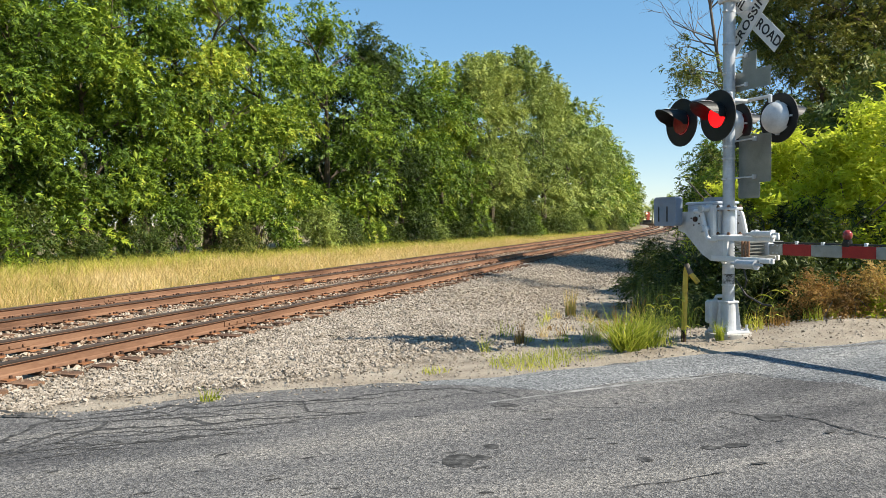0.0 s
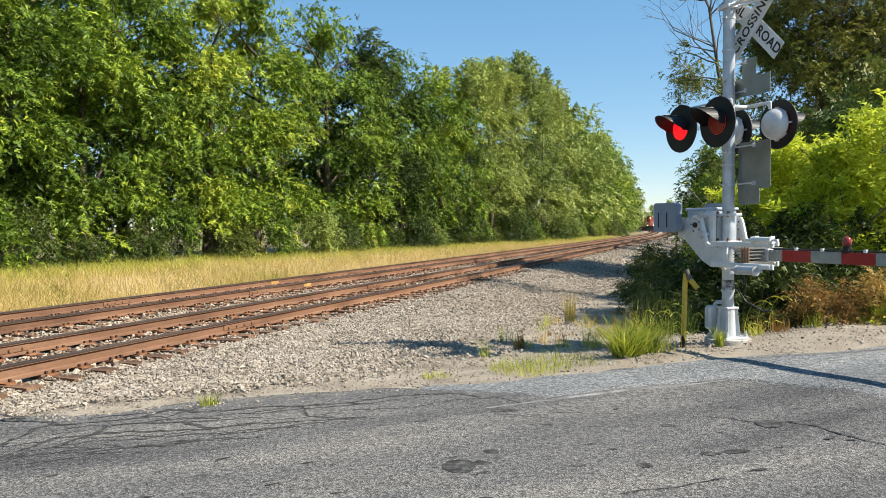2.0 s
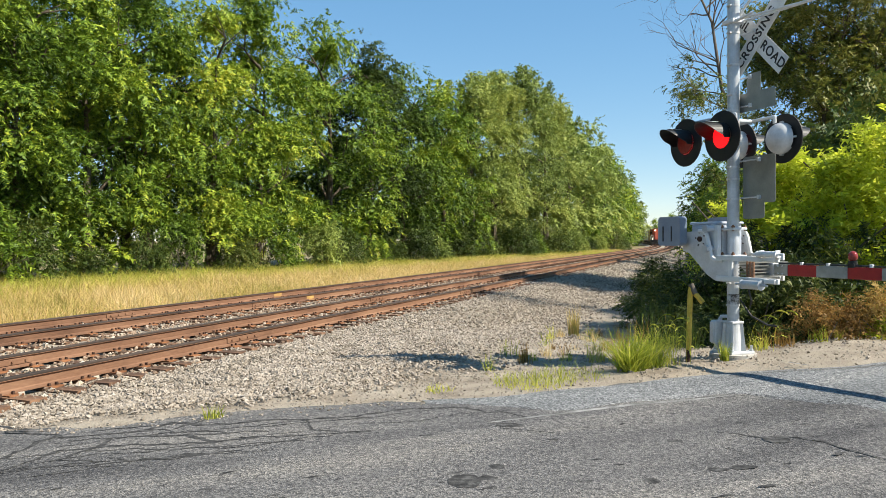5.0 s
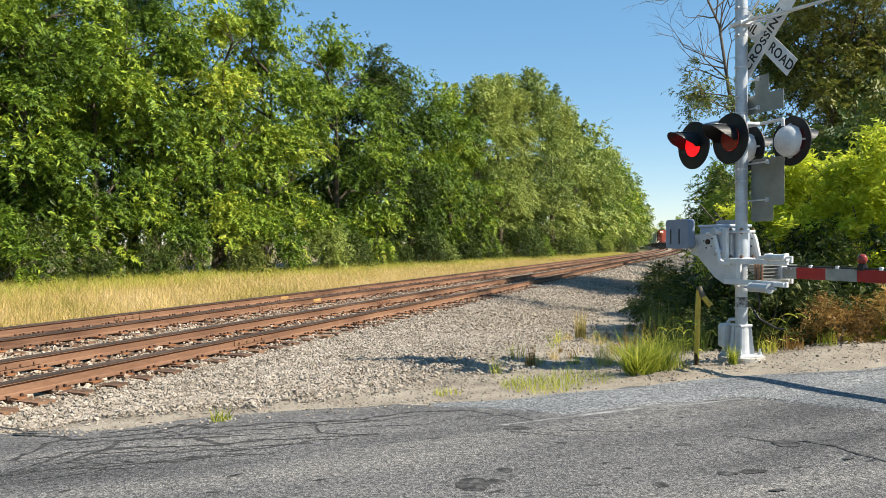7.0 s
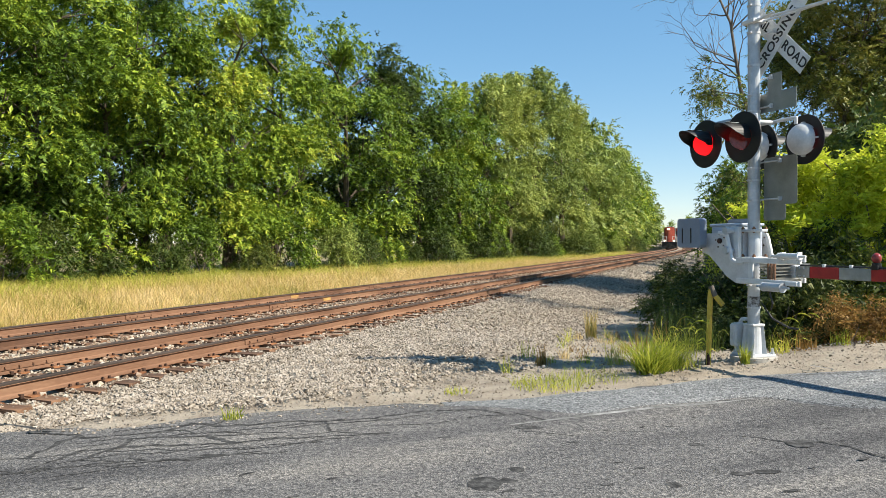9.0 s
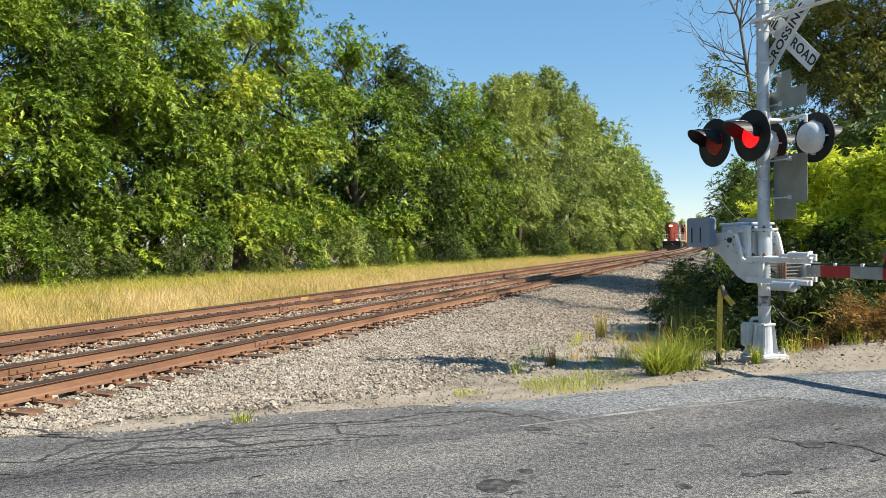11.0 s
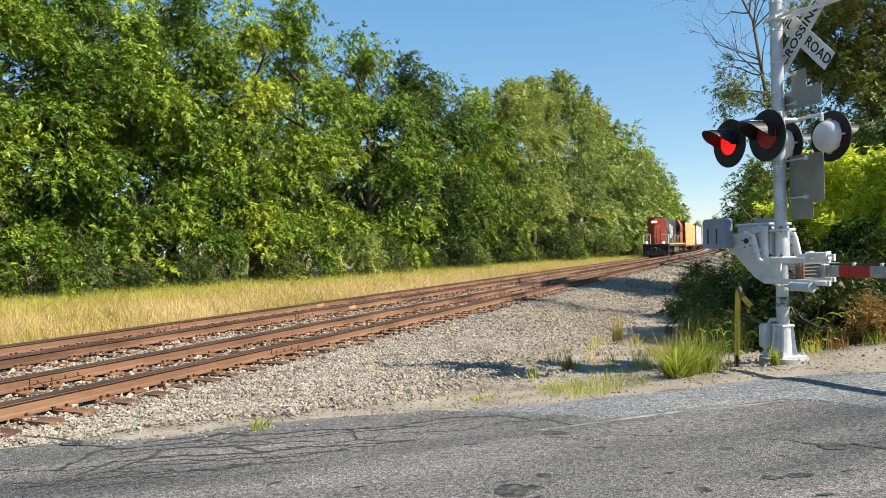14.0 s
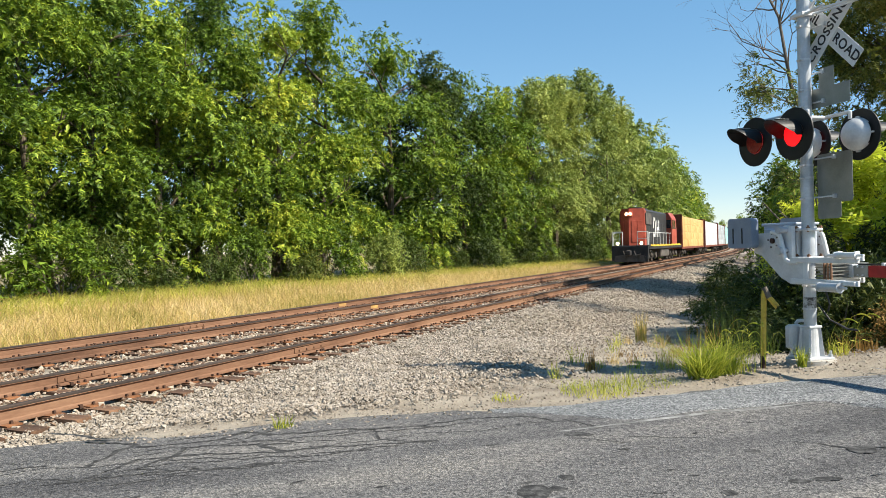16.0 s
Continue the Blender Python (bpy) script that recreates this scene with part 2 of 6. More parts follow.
# ---- mesh helpers ----
def part(name, bm, material, parent=None, label=""):
    me = bpy.data.meshes.new(name)
    bm.to_mesh(me)
    bm.free()
    me.materials.append(material)
    ob = new(name, me)
    ob.parent = parent
    if label:
        ob["label"] = label
    return ob


def piece(name, me, parent, m):
    """Another object on shared mesh data, under a parent."""
    ob = new(name, me)
    ob.parent = parent
    ob.matrix_basis = m
    return ob


def box(bm, c, s, m=None, bevel=0.0):
    r = bmesh.ops.create_cube(bm, size=1.0)
    vs = r["verts"]
    bmesh.ops.scale(bm, vec=s, verts=vs)
    bmesh.ops.translate(bm, vec=c, verts=vs)
    if bevel:
        es = list({e for v in vs for e in v.link_edges})
        out = bmesh.ops.bevel(bm, geom=es, offset=bevel, segments=2, affect="EDGES", profile=0.5)
        vs = list({v for f in out["faces"] for v in f.verts} | {v for v in vs if v.is_valid})
    if m is not None:
        bmesh.ops.transform(bm, matrix=m, verts=vs)
    return vs


def tube(bm, p0, p1, r0, r1=None, seg=12):
    p0, p1 = Vector(p0), Vector(p1)
    d = p1 - p0
    m = Matrix.Translation((p0 + p1) / 2) @ d.to_track_quat("Z", "Y").to_matrix().to_4x4()
    r = bmesh.ops.create_cone(bm, cap_ends=True, segments=seg, radius1=r0, radius2=r0 if r1 is None else r1, depth=d.length, matrix=m)
    return r["verts"]


def pipe(bm, pts, r, seg=10):
    for a, b in zip(pts, pts[1:]):
        tube(bm, a, b, r, seg=seg)
    for p in pts[1:-1]:
        bmesh.ops.create_icosphere(bm, subdivisions=2, radius=r * 1.02, matrix=Matrix.Translation(p))


def prism(bm, outline, axis_m, depth):
    """An outline in a plane, extruded by depth along the plane's normal, at the pose axis_m."""
    n0 = [bm.verts.new(axis_m @ Vector((x, y, 0))) for x, y in outline]
    n1 = [bm.verts.new(axis_m @ Vector((x, y, depth))) for x, y in outline]
    bm.faces.new(n0[::-1])
    bm.faces.new(n1)
    k = len(outline)
    for i in range(k):
        bm.faces.new((n0[i], n0[(i + 1) % k], n1[(i + 1) % k], n1[i]))


def raw(name, verts, faces, material, parent=None, smooth=False):
    me = bpy.data.meshes.new(name)
    me.from_pydata(verts, [], faces)
    me.materials.append(material)
    if smooth:
        me.shade_smooth()
    ob = new(name, me)
    ob.parent = parent
    return ob


def tri_soup(name, v, tris_per, pattern, material):
    """Fast mesh of many alike pieces: v is (pieces, points, 3), pattern the triangles of one piece."""
    k, p, _ = v.shape
    me = bpy.data.meshes.new(name)
    idx = (np.arange(k)[:, None, None] * p + np.array(pattern)[None]).reshape(-1)
    nt = k * tris_per
    me.vertices.add(k * p)
    me.vertices.foreach_set("co", v.astype(np.float32).reshape(-1))
    me.loops.add(nt * 3)
    me.loops.foreach_set("vertex_index", idx.astype(np.int32))
    me.polygons.add(nt)
    me.polygons.foreach_set("loop_start", np.arange(0, nt * 3, 3, dtype=np.int32))
    me.update(calc_edges=True)
    me.shade_flat()
    me.materials.append(material)
    return me


def empty(name, m, label, category, group="", kind=""):
    e = new(name)
    e.empty_display_size = 0.2
    e.matrix_basis = m
    return tagged(e, label, category, group, kind)


# ---- plan ----
NEAR_X, FAR_X = -8.255, -11.905
RA = radians(39.5)
RU, RN = (math.cos(RA), math.sin(RA)), (-math.sin(RA), math.cos(RA))


def bend(y):
    """How far the tracks have swung away at y."""
    return -0.00036 * max(0.0, y - 95.0) ** 2


def smooth01(a, b, x):
    x = min(1.0, max(0.0, (x - a) / (b - a)))
    return x * x * (3 - 2 * x)


def road_v(x, y):
    return x * RN[0] + y * RN[1]


def road_z(x, y):
    return 0.13 * smooth01(4.8, 7.6, road_v(x, y)) * smooth01(-3.0, 0.5, x) - 0.02 * smooth01(-4.0, -7.0, x) + 0.18 * smooth01(2.5, 5.0, road_v(x, y)) * smooth01(0.0, 2.0, x)


def bed_z(x, y):
    """Gravel: the track bed, its shoulder, and the level strip beside it."""
    s = x - NEAR_X - bend(y)
    top = -0.222 - 0.022 * smooth01(0.9, 1.2, s)
    far = smooth01(11.0, 19.0, y)
    low = -0.10 * (1 - far) - 0.62 * far
    z = top + (low - top) * smooth01(1.75, 4.6 - 0.3 * far, s)
    v = road_v(x, y)
    near_road = smooth01(9.3, 6.9, v) * smooth01(1.9, 3.2, s)
    z = z + (road_z(x, y) - 0.012 - z) * near_road
    z += 0.12 * smooth01(-1.4, 0.2, x) * (1 - near_road) * smooth01(16, 10, y)
    z = z - 0.5 * smooth01(-5.5, -7.6, s)
    return z


# ---- ground, road, track bed ----
def grid_mesh(name, xs, ys, zf, material):
    verts = [(x, y, zf(x, y)) for y in ys for x in xs]
    w = len(xs)
    faces = [(j * w + i, j * w + i + 1, (j + 1) * w + i + 1, (j + 1) * w + i) for j in range(len(ys) - 1) for i in range(w - 1)]
    return raw(name, verts, faces, material, smooth=True)


def ground_z(x, y):
    s = x - NEAR_X - bend(y)
    hump = noise.noise(Vector((x * 0.12, y * 0.12, 3.0))) * 0.12
    if s < -5:
        return -0.52 + hump * smooth01(-6, -9, s)
    right = smooth01(9.5, 14.0, s)
    return -0.75 + 0.6 * right * smooth01(40, 12, y) + hump * right * 0.5


gx = sorted({*np.linspace(-60, 40, 101).tolist(), -1500, -700, -350, -180, -110, -80, 55, 80, 140, 300, 700, 1500})
gy = sorted({*np.linspace(-30, 130, 81).tolist(), *np.linspace(135, 420, 40).tolist(), -1500, -600, -250, -120, -60, 550, 800, 1200, 2000})
tagged(grid_mesh("ground", gx, gy, ground_z, M_GROUND), "dry grassy soil stretching to the horizon", "ground", kind="structure")

bed_v, bed_f = [], []
ss = [-7.7, -7.2, -6.6, -6.1, -5.6, -5, -4, -3, -2, -1, 0, 1, 1.6, 1.9, 2.2, 2.6, 3, 3.4, 3.8, 4.2, 4.6, 5.2, 6, 7, *[7.75 + 0.25 * i for i in range(22)]]
by = [-40 + 2 * i for i in range(20)] + [0.25 * i for i in range(0, 56)] + [14 + 0.5 * i for i in range(0, 33)] + [31 + 2 * i for i in range(35)] + [105 + 8 * i for i in range(45)]
for y in by:
    for s in ss:
        x = NEAR_X + s + bend(y)
        bed_v.append((x, y, bed_z(x, y) - 0.02 + 0.03 * noise.noise(Vector((x * 0.9, y * 0.9, 0))) * smooth01(1.7, 3, s)))
for j in range(len(by) - 1):
    for i in range(len(ss) - 1):
        a = j * len(ss) + i
        bed_f.append((a, a + 1, a + 1 + len(ss), a + len(ss)))
bed = tagged(raw("track_bed", bed_v, bed_f, M_GRAVEL, smooth=True), "pale grey crushed stone track bed and shoulder", "track bed", kind="structure")

# road: a long strip with a ragged far edge
rv, rf = [], []
us = [-80, -40, -20] + [-14 + 0.35 * i for i in range(110)] + [28, 40, 80, 200]
vs_ = [-3.0, -1.5, 0, 1, 2, 3, 4, 4.6, 5.0, 5.4, 5.8, 6.1, 6.4, 6.6, 1.0]
for u in us:
    edge = 6.95 + 0.16 * noise.noise(Vector((u * 0.55, 1.0, 0))) + 0.10 * noise.noise(Vector((u * 2.1, 5.0, 0)))
    edge -= 0.45 * smooth01(2.0, 3.2, u) + 0.62 * smooth01(5.6, 7.2, u)
    for k, v in enumerate(vs_):
        v = min(v, edge - 0.03 * (len(vs_) - 1 - k)) if k < len(vs_) - 1 else edge
        x, y = u * RU[0] + v * RN[0], u * RU[1] + v * RN[1]
        z = road_z(x, y) + 0.006 * noise.noise(Vector((x * 0.6, y * 0.6, 0)))
        rv.append((x, y, z - (0.02 if k == len(vs_) - 1 else 0)))
for j in range(len(us) - 1):
    for i in range(len(vs_) - 1):
        a = j * len(vs_) + i
        rf.append((a, a + len(vs_), a + len(vs_) + 1, a + 1))
road = tagged(raw("road", rv, rf, M_ASPHALT, smooth=True), "worn grey asphalt road with tar-sealed cracks", "road", kind="structure")


def ribbon(name, pts, widths, material, lift, seed=0, rag=0.25):
    """A thin strip of paint or tar along points on the road, with ragged sides."""
    rnd = random.Random(seed)
    fine = []
    for (a, b), w0, w1 in zip(zip(pts, pts[1:]), widths, widths[1:]):
        k = max(2, int(math.dist(a, b) / 0.06))
        for i in range(k):
            t = i / k
            fine.append((a[0] + (b[0] - a[0]) * t, a[1] + (b[1] - a[1]) * t, w0 + (w1 - w0) * t))
    fine.append((*pts[-1], widths[-1]))
    out, faces = [], []
    for i, (x, y, w) in enumerate(fine):
        p, q = fine[max(0, i - 1)], fine[min(len(fine) - 1, i + 1)]
        d = Vector((q[0] - p[0], q[1] - p[1])).normalized()
        n = Vector((-d.y, d.x))
        wob = (0.07 * noise.noise(Vector((x * 2.6, y * 2.6, seed))) + 0.03 * noise.noise(Vector((x * 11, y * 11, seed)))) * (1 if rag > 0.2 else 0.2)
        for sgn in (-1, 1):
            r = wob + sgn * w * 0.5 * (1 + rnd.uniform(-rag, rag))
            xx, yy = x + n.x * r, y + n.y * r
            out.append((xx, yy, road_z(xx, yy) + 0.006 * noise.noise(Vector((xx * 0.6, yy * 0.6, 0))) + lift))
    for i in range(len(fine) - 1):
        faces.append((2 * i, 2 * i + 1, 2 * i + 3, 2 * i + 2))
    return raw(name, out, faces, material, road)


def shoulder():
    """Bluish chippings along the road's edge, widening into a side entrance past the signal."""
    us2 = [2.4 + 0.2 * i for i in range(96)]
    out, faces = [], []
    for u in us2:
        lo = 5.72 + 0.10 * smooth01(2.0, 4.0, u) - 1.95 * smooth01(5.30, 5.9, u) - 0.8 * smooth01(5.9, 9.0, u) + 0.09 * noise.noise(Vector((u * 1.3, 9.0, 0)))
        lo += 0.90 * (1 - smooth01(2.3, 3.6, u))
        hi = 6.62 - 0.64 * smooth01(5.6, 7.2, u) + 0.10 * noise.noise(Vector((u * 1.2, 2.0, 0))) + 0.25 * smooth01(3.5, 1.6, u)
        for k in range(13):
            v = lo + (hi - lo) * k / 12 + (0.05 * noise.noise(Vector((u * 3.1, k, 4.0))) if k == 0 else 0)
            x, y = u * RU[0] + v * RN[0], u * RU[1] + v * RN[1]
            lift = 0.007 if 0 < k < 11 else (-0.006 if k == 0 else (0.001 if k == 11 else -0.014))
            out.append((x, y, road_z(x, y) + 0.006 * noise.noise(Vector((x * 0.6, y * 0.6, 0))) + lift))
    for j in range(len(us2) - 1):
        for i in range(12):
            a = j * 13 + i
            faces.append((a, a + 13, a + 14, a + 1))
    return tagged(raw("shoulder", out, faces, M_CHIP, smooth=True), "bluish grey chippings at the road's edge", "road shoulder", kind="structure")


shoulder()


def on_road(u, v):
    return (u * RU[0] + v * RN[0], u * RU[1] + v * RN[1])


ribbon("edge_line", [on_road(u, v) for u, v in ((2.7, 5.68), (3.56, 5.74), (4.2, 5.80), (4.8, 5.78), (5.3, 5.74))], [0.03, 0.05, 0.06, 0.05, 0.02], M_LINE, 0.003, 3, 0.15)
ribbon("edge_line", [on_road(6.67, 6.47), on_road(6.69, 6.18)], [0.03, 0.025], M_LINE, 0.0095, 4, 0.15)


def crack(points, width, seed, rag=0.7):
    """A crack filled with tar, thinner towards its ends."""
    k = len(points) - 1
    ribbon("sealed_crack", points, [0.85 * width * (0.55 + 0.45 * math.sin(math.pi * (i + 0.6) / (k + 1.2))) for i in range(k + 1)], M_CRACK, 0.0025, seed, rag)


crack([(-5.32, 4.49), (-5.07, 4.52), (-4.81, 4.56), (-4.67, 4.49), (-4.54, 4.63), (-4.31, 4.79), (-4.2, 4.96), (-4.16, 5.19), (-3.9, 5.25), (-3.67, 5.33), (-3.5, 5.51), (-3.16, 5.69), (-2.84, 5.84), (-2.64, 6.12), (-2.39, 6.33), (-2.02, 6.56), (-1.9, 6.52), (-1.69, 6.39)], 0.06, 20)
crack([(-4.77, 4.56), (-4.75, 4.33), (-4.61, 4.07), (-4.59, 3.89)], 0.06, 21)
crack([(-4.34, 3.69), (-4.4, 3.92), (-4.39, 4.21), (-4.16, 4.36), (-3.89, 4.55), (-3.57, 4.69), (-3.37, 4.85), (-3.1, 5.08), (-2.75, 5.29), (-2.38, 5.48)], 0.045, 22)
crack([(-4.59, 4.34), (-4.42, 4.57), (-4.09, 4.71), (-3.9, 4.81), (-3.52, 5.05), (-3.19, 5.2)], 0.04, 23)
crack([(-4.21, 4.09), (-4.17, 4.37), (-4.29, 4.61)], 0.05, 24)
crack([(-3.79, 4.96), (-3.55, 4.8), (-3.43, 4.79)], 0.07, 25)
crack([(-3.95, 4.95), (-4.09, 5.0), (-4.23, 4.86)], 0.03, 26)
crack([(-3.13, 5.7), (-2.9, 5.36), (-2.62, 5.42), (-2.41, 5.53)], 0.03, 27)
crack([(-1.61, 6.48), (-1.41, 6.43), (-1.21, 6.37)], 0.04, 28)
crack([(-1.38, 5.95), (-1.11, 5.96), (-0.92, 5.96)], 0.022, 29)
crack([(0.28, 6.44), (0.47, 6.37), (0.67, 6.24), (0.87, 6.21), (1.06, 6.12), (1.23, 5.99), (1.45, 5.83), (2.1, 5.4)], 0.024, 30, 0.5)
crack([(-0.03, 7.64), (0.23, 7.64), (0.65, 7.81), (1.13, 8.11)], 0.018, 31)
crack([(0.01, 7.79), (0.33, 8.09), (0.72, 8.28)], 0.02, 32)
crack([(-4.02, 5.02), (-4.04, 5.16), (-3.99, 5.39)], 0.035, 33)
crack([(-0.18, 4.39), (0.06, 4.56), (0.41, 4.85)], 0.02, 34)
crack([(-0.95, 6.11), (-0.6, 6.27), (-0.28, 6.33)], 0.014, 35)
crack([(-5.9, 4.6), (-5.45, 4.59), (-5.15, 4.62)], 0.05, 36)
crack([(-4.5, 3.5), (-4.0, 3.95), (-3.5, 4.3), (-2.9, 4.75)], 0.03, 37)
crack([(-4.2, 4.25), (-3.75, 4.45), (-3.3, 4.7), (-2.8, 5.1)], 0.03, 38)


_r = random.Random(77)
for i in range(20):
    u0, v0 = _r.uniform(-6.0, 0.6), _r.uniform(5.3, 6.75)
    n, pts = _r.randint(3, 6), []
    for j in range(n):
        pts.append(on_road(u0 + 0.32 * j * (1 if u0 < 0 else 1.4), v0 + _r.uniform(-0.09, 0.09)))
    ribbon("hairline_crack", pts, [_r.uniform(0.006, 0.024) for _ in pts], M_CRACK, 0.003, 60 + i, 0.7)


def patch(c, rx, ry, turn, seed):
    rnd = random.Random(seed)
    vs, k = [], 26
    for i in range(k):
        a = math.tau * i / k
        r = 1 + 0.25 * noise.noise(Vector((math.cos(a) * 1.5, math.sin(a) * 1.5, seed))) + rnd.uniform(-0.06, 0.06)
        x, y = rx * r * math.cos(a), ry * r * math.sin(a)
        x, y = c[0] + x * math.cos(turn) - y * math.sin(turn), c[1] + x * math.sin(turn) + y * math.cos(turn)
        vs.append((x, y, road_z(x, y) + 0.006 * noise.noise(Vector((x * 0.6, y * 0.6, 0))) + 0.003))
    raw("tar_patch", vs, [tuple(range(k))], M_CRACK, road)


patch((-1.25, 4.56), 0.115, 0.14, 0.35, 1)
patch((-1.13, 4.67), 0.06, 0.05, 0.2, 2)
patch((0.73, 6.19), 0.10, 0.10, 0.3, 3)
patch((-1.37, 6.06), 0.12, 0.06, 0.3, 4)
patch((-1.14, 4.93), 0.055, 0.055, 0.9, 5)
patch((-0.09, 4.98), 0.055, 0.05, 0.3, 6)
patch((-0.01, 6.05), 0.06, 0.04, 0.3, 7)
patch((0.31, 5.36), 0.08, 0.04, 0.3, 8)
patch((0.47, 5.44), 0.09, 0.045, 0.3, 9)
patch((-3.35, 4.47), 0.11, 0.03, 0.4, 10)
_r = random.Random(11)
for i in range(90):
    u, v = _r.uniform(-5, 6), _r.uniform(2.6, 5.5)
    patch(on_road(u, v), _r.uniform(0.015, 0.07), _r.uniform(0.006, 0.018), RA + _r.uniform(-0.4, 0.4), 30 + i)


# ---- rails ----
RAIL = [(-0.076, -0.186), (0.076, -0.186), (0.076, -0.172), (0.022, -0.158), (0.010, -0.145), (0.010, -0.055), (0.038, -0.036), (0.038, -0.008), (0.028, 0.0), (-0.028, 0.0), (-0.038, -0.008), (-0.038, -0.036), (-0.010, -0.055), (-0.010, -0.145), (-0.022, -0.158), (-0.076, -0.172)]


def swept(bm, x0, ys, outline):
    rings = []
    for y in ys:
        sl = -2 * 0.00036 * max(0.0, y - 95.0)
        n = Vector((1, -sl)).normalized()
        rings.append([bm.verts.new((x0 + bend(y) + n.x * a, y + n.y * a, b)) for a, b in outline])
    k = len(outline)
    for r0, r1 in zip(rings, rings[1:]):
        for i in range(k):
            bm.faces.new((r0[i], r0[(i + 1) % k], r1[(i + 1) % k], r1[i]))


rail_y = [-45, 0, 95] + [95 + 7 * i for i in range(1, 55)]
track_ob = {}
for tname, cx in (("near", NEAR_X), ("far", FAR_X)):
    t = empty("railway_track", pose(0, 0, 0), "rusty steel rails spiked to weathered wooden ties in ballast", "railway track", "pair of railway tracks", "structure")
    track_ob[tname] = t
    for sgn in (-1, 1):
        bm = bmesh.new()
        swept(bm, cx + sgn * 0.755, rail_y, RAIL)
        rail = part("rail", bm, M_RAIL, t, "rust-brown rail")
        # dark cap over the head: its shade is painted, not cast
        bm = bmesh.new()
        swept(bm, cx + sgn * 0.755, rail_y, [(-0.018, -0.034), (0.018, -0.034), (0.0395, -0.028), (0.0400, -0.008), (0.029, 0.002), (-0.029, 0.002), (-0.0400, -0.008), (-0.0395, -0.028)])
        part("running_surface", bm, M_RAILTOP, rail, "rail head coloured dark for its shade")


# ---- trees ----
def leaf_cloud(rnd, centres, per, size, droop=0.25):
    """Leaf blades round clump centres: (pieces, 4, 3) corner points. centres: (x, y, z, radius, flat)."""
    c = np.array(centres)
    k = len(c) * per
    base = np.repeat(c, per, axis=0)
    d = rnd.normal(size=(k, 3))
    d /= np.linalg.norm(d, axis=1)[:, None]
    r = rnd.random(k) ** 0.45
    off = d * (r * base[:, 3])[:, None]
    off[:, 2] *= base[:, 4]
    pos = base[:, :3] + off
    nrm = d * 1.0 + rnd.normal(size=(k, 3)) * 0.45 + np.array((0, 0, 0.35))
    nrm /= np.linalg.norm(nrm, axis=1)[:, None]
    side = np.cross(nrm, rnd.normal(size=(k, 3)))
    side /= np.linalg.norm(side, axis=1)[:, None] + 1e-9
    fwd = np.cross(nrm, side)
    fwd[:, 2] -= droop
    s = (size * (0.6 + 0.8 * rnd.random(k)))[:, None]
    return np.stack([pos - fwd * s * 0.5, pos + side * s * 0.28 + nrm * s * 0.05, pos + fwd * s * 0.6 - nrm * s * 0.08, pos - side * s * 0.28 + nrm * s * 0.05], axis=1)


def spray_cloud(rnd, centres, sprays, leaves, length, size, droop=0.30):
    """Feathery sprays round clump centres: leaves in two rows along short twigs that point outwards. (pieces, 3, 3)."""
    c = np.array(centres)
    k = len(c) * sprays
    base = np.repeat(c, sprays, axis=0)
    d = rnd.normal(size=(k, 3))
    d /= np.linalg.norm(d, axis=1)[:, None]
    off = d * ((0.35 + 0.65 * rnd.random(k) ** 0.6) * base[:, 3])[:, None]
    off[:, 2] *= base[:, 4]
    pos = base[:, :3] + off
    out = base[:, :3] * np.array((1, 1, 0))
    out /= np.linalg.norm(out, axis=1)[:, None] + 0.4
    axis = d * 0.7 + out * 0.7 + rnd.normal(size=(k, 3)) * 0.35
    axis[:, 2] -= droop
    axis /= np.linalg.norm(axis, axis=1)[:, None]
    up = np.array((0, 0, 1.0)) + rnd.normal(size=(k, 3)) * 0.35 + d * 0.35
    side = np.cross(axis, up)
    side /= np.linalg.norm(side, axis=1)[:, None] + 1e-9
    nrm = np.cross(side, axis)
    ln = length * (0.6 + 0.8 * rnd.random(k))
    t = np.tile(np.arange(leaves) / leaves, k) + rnd.random(k * leaves) * 0.5 / leaves
    rep = lambda a: np.repeat(a, leaves, axis=0)
    axis, side, nrm, pos, ln = rep(axis), rep(side), rep(nrm), rep(pos), rep(ln)
    sgn = np.tile(np.where(np.arange(leaves) % 2, 1.0, -1.0), k)
    root = pos + axis * (ln * t)[:, None]
    root[:, 2] -= 0.25 * ln * t * t
    s = (size * (0.65 + 0.7 * rnd.random(len(t))) * (1.1 - 0.4 * t))[:, None]
    go = side * sgn[:, None] * 0.85 + axis * 0.55 + nrm * rnd.normal(size=(len(t), 1)) * 0.45
    go[:, 2] -= 0.18
    wide = np.cross(go, nrm + rnd.normal(size=nrm.shape) * 0.35)
    wide /= np.linalg.norm(wide, axis=1)[:, None] + 1e-9
    return np.stack([root + wide * s * 0.24, root + go * s, root - wide * s * 0.24 + go * s * 0.12], axis=1)


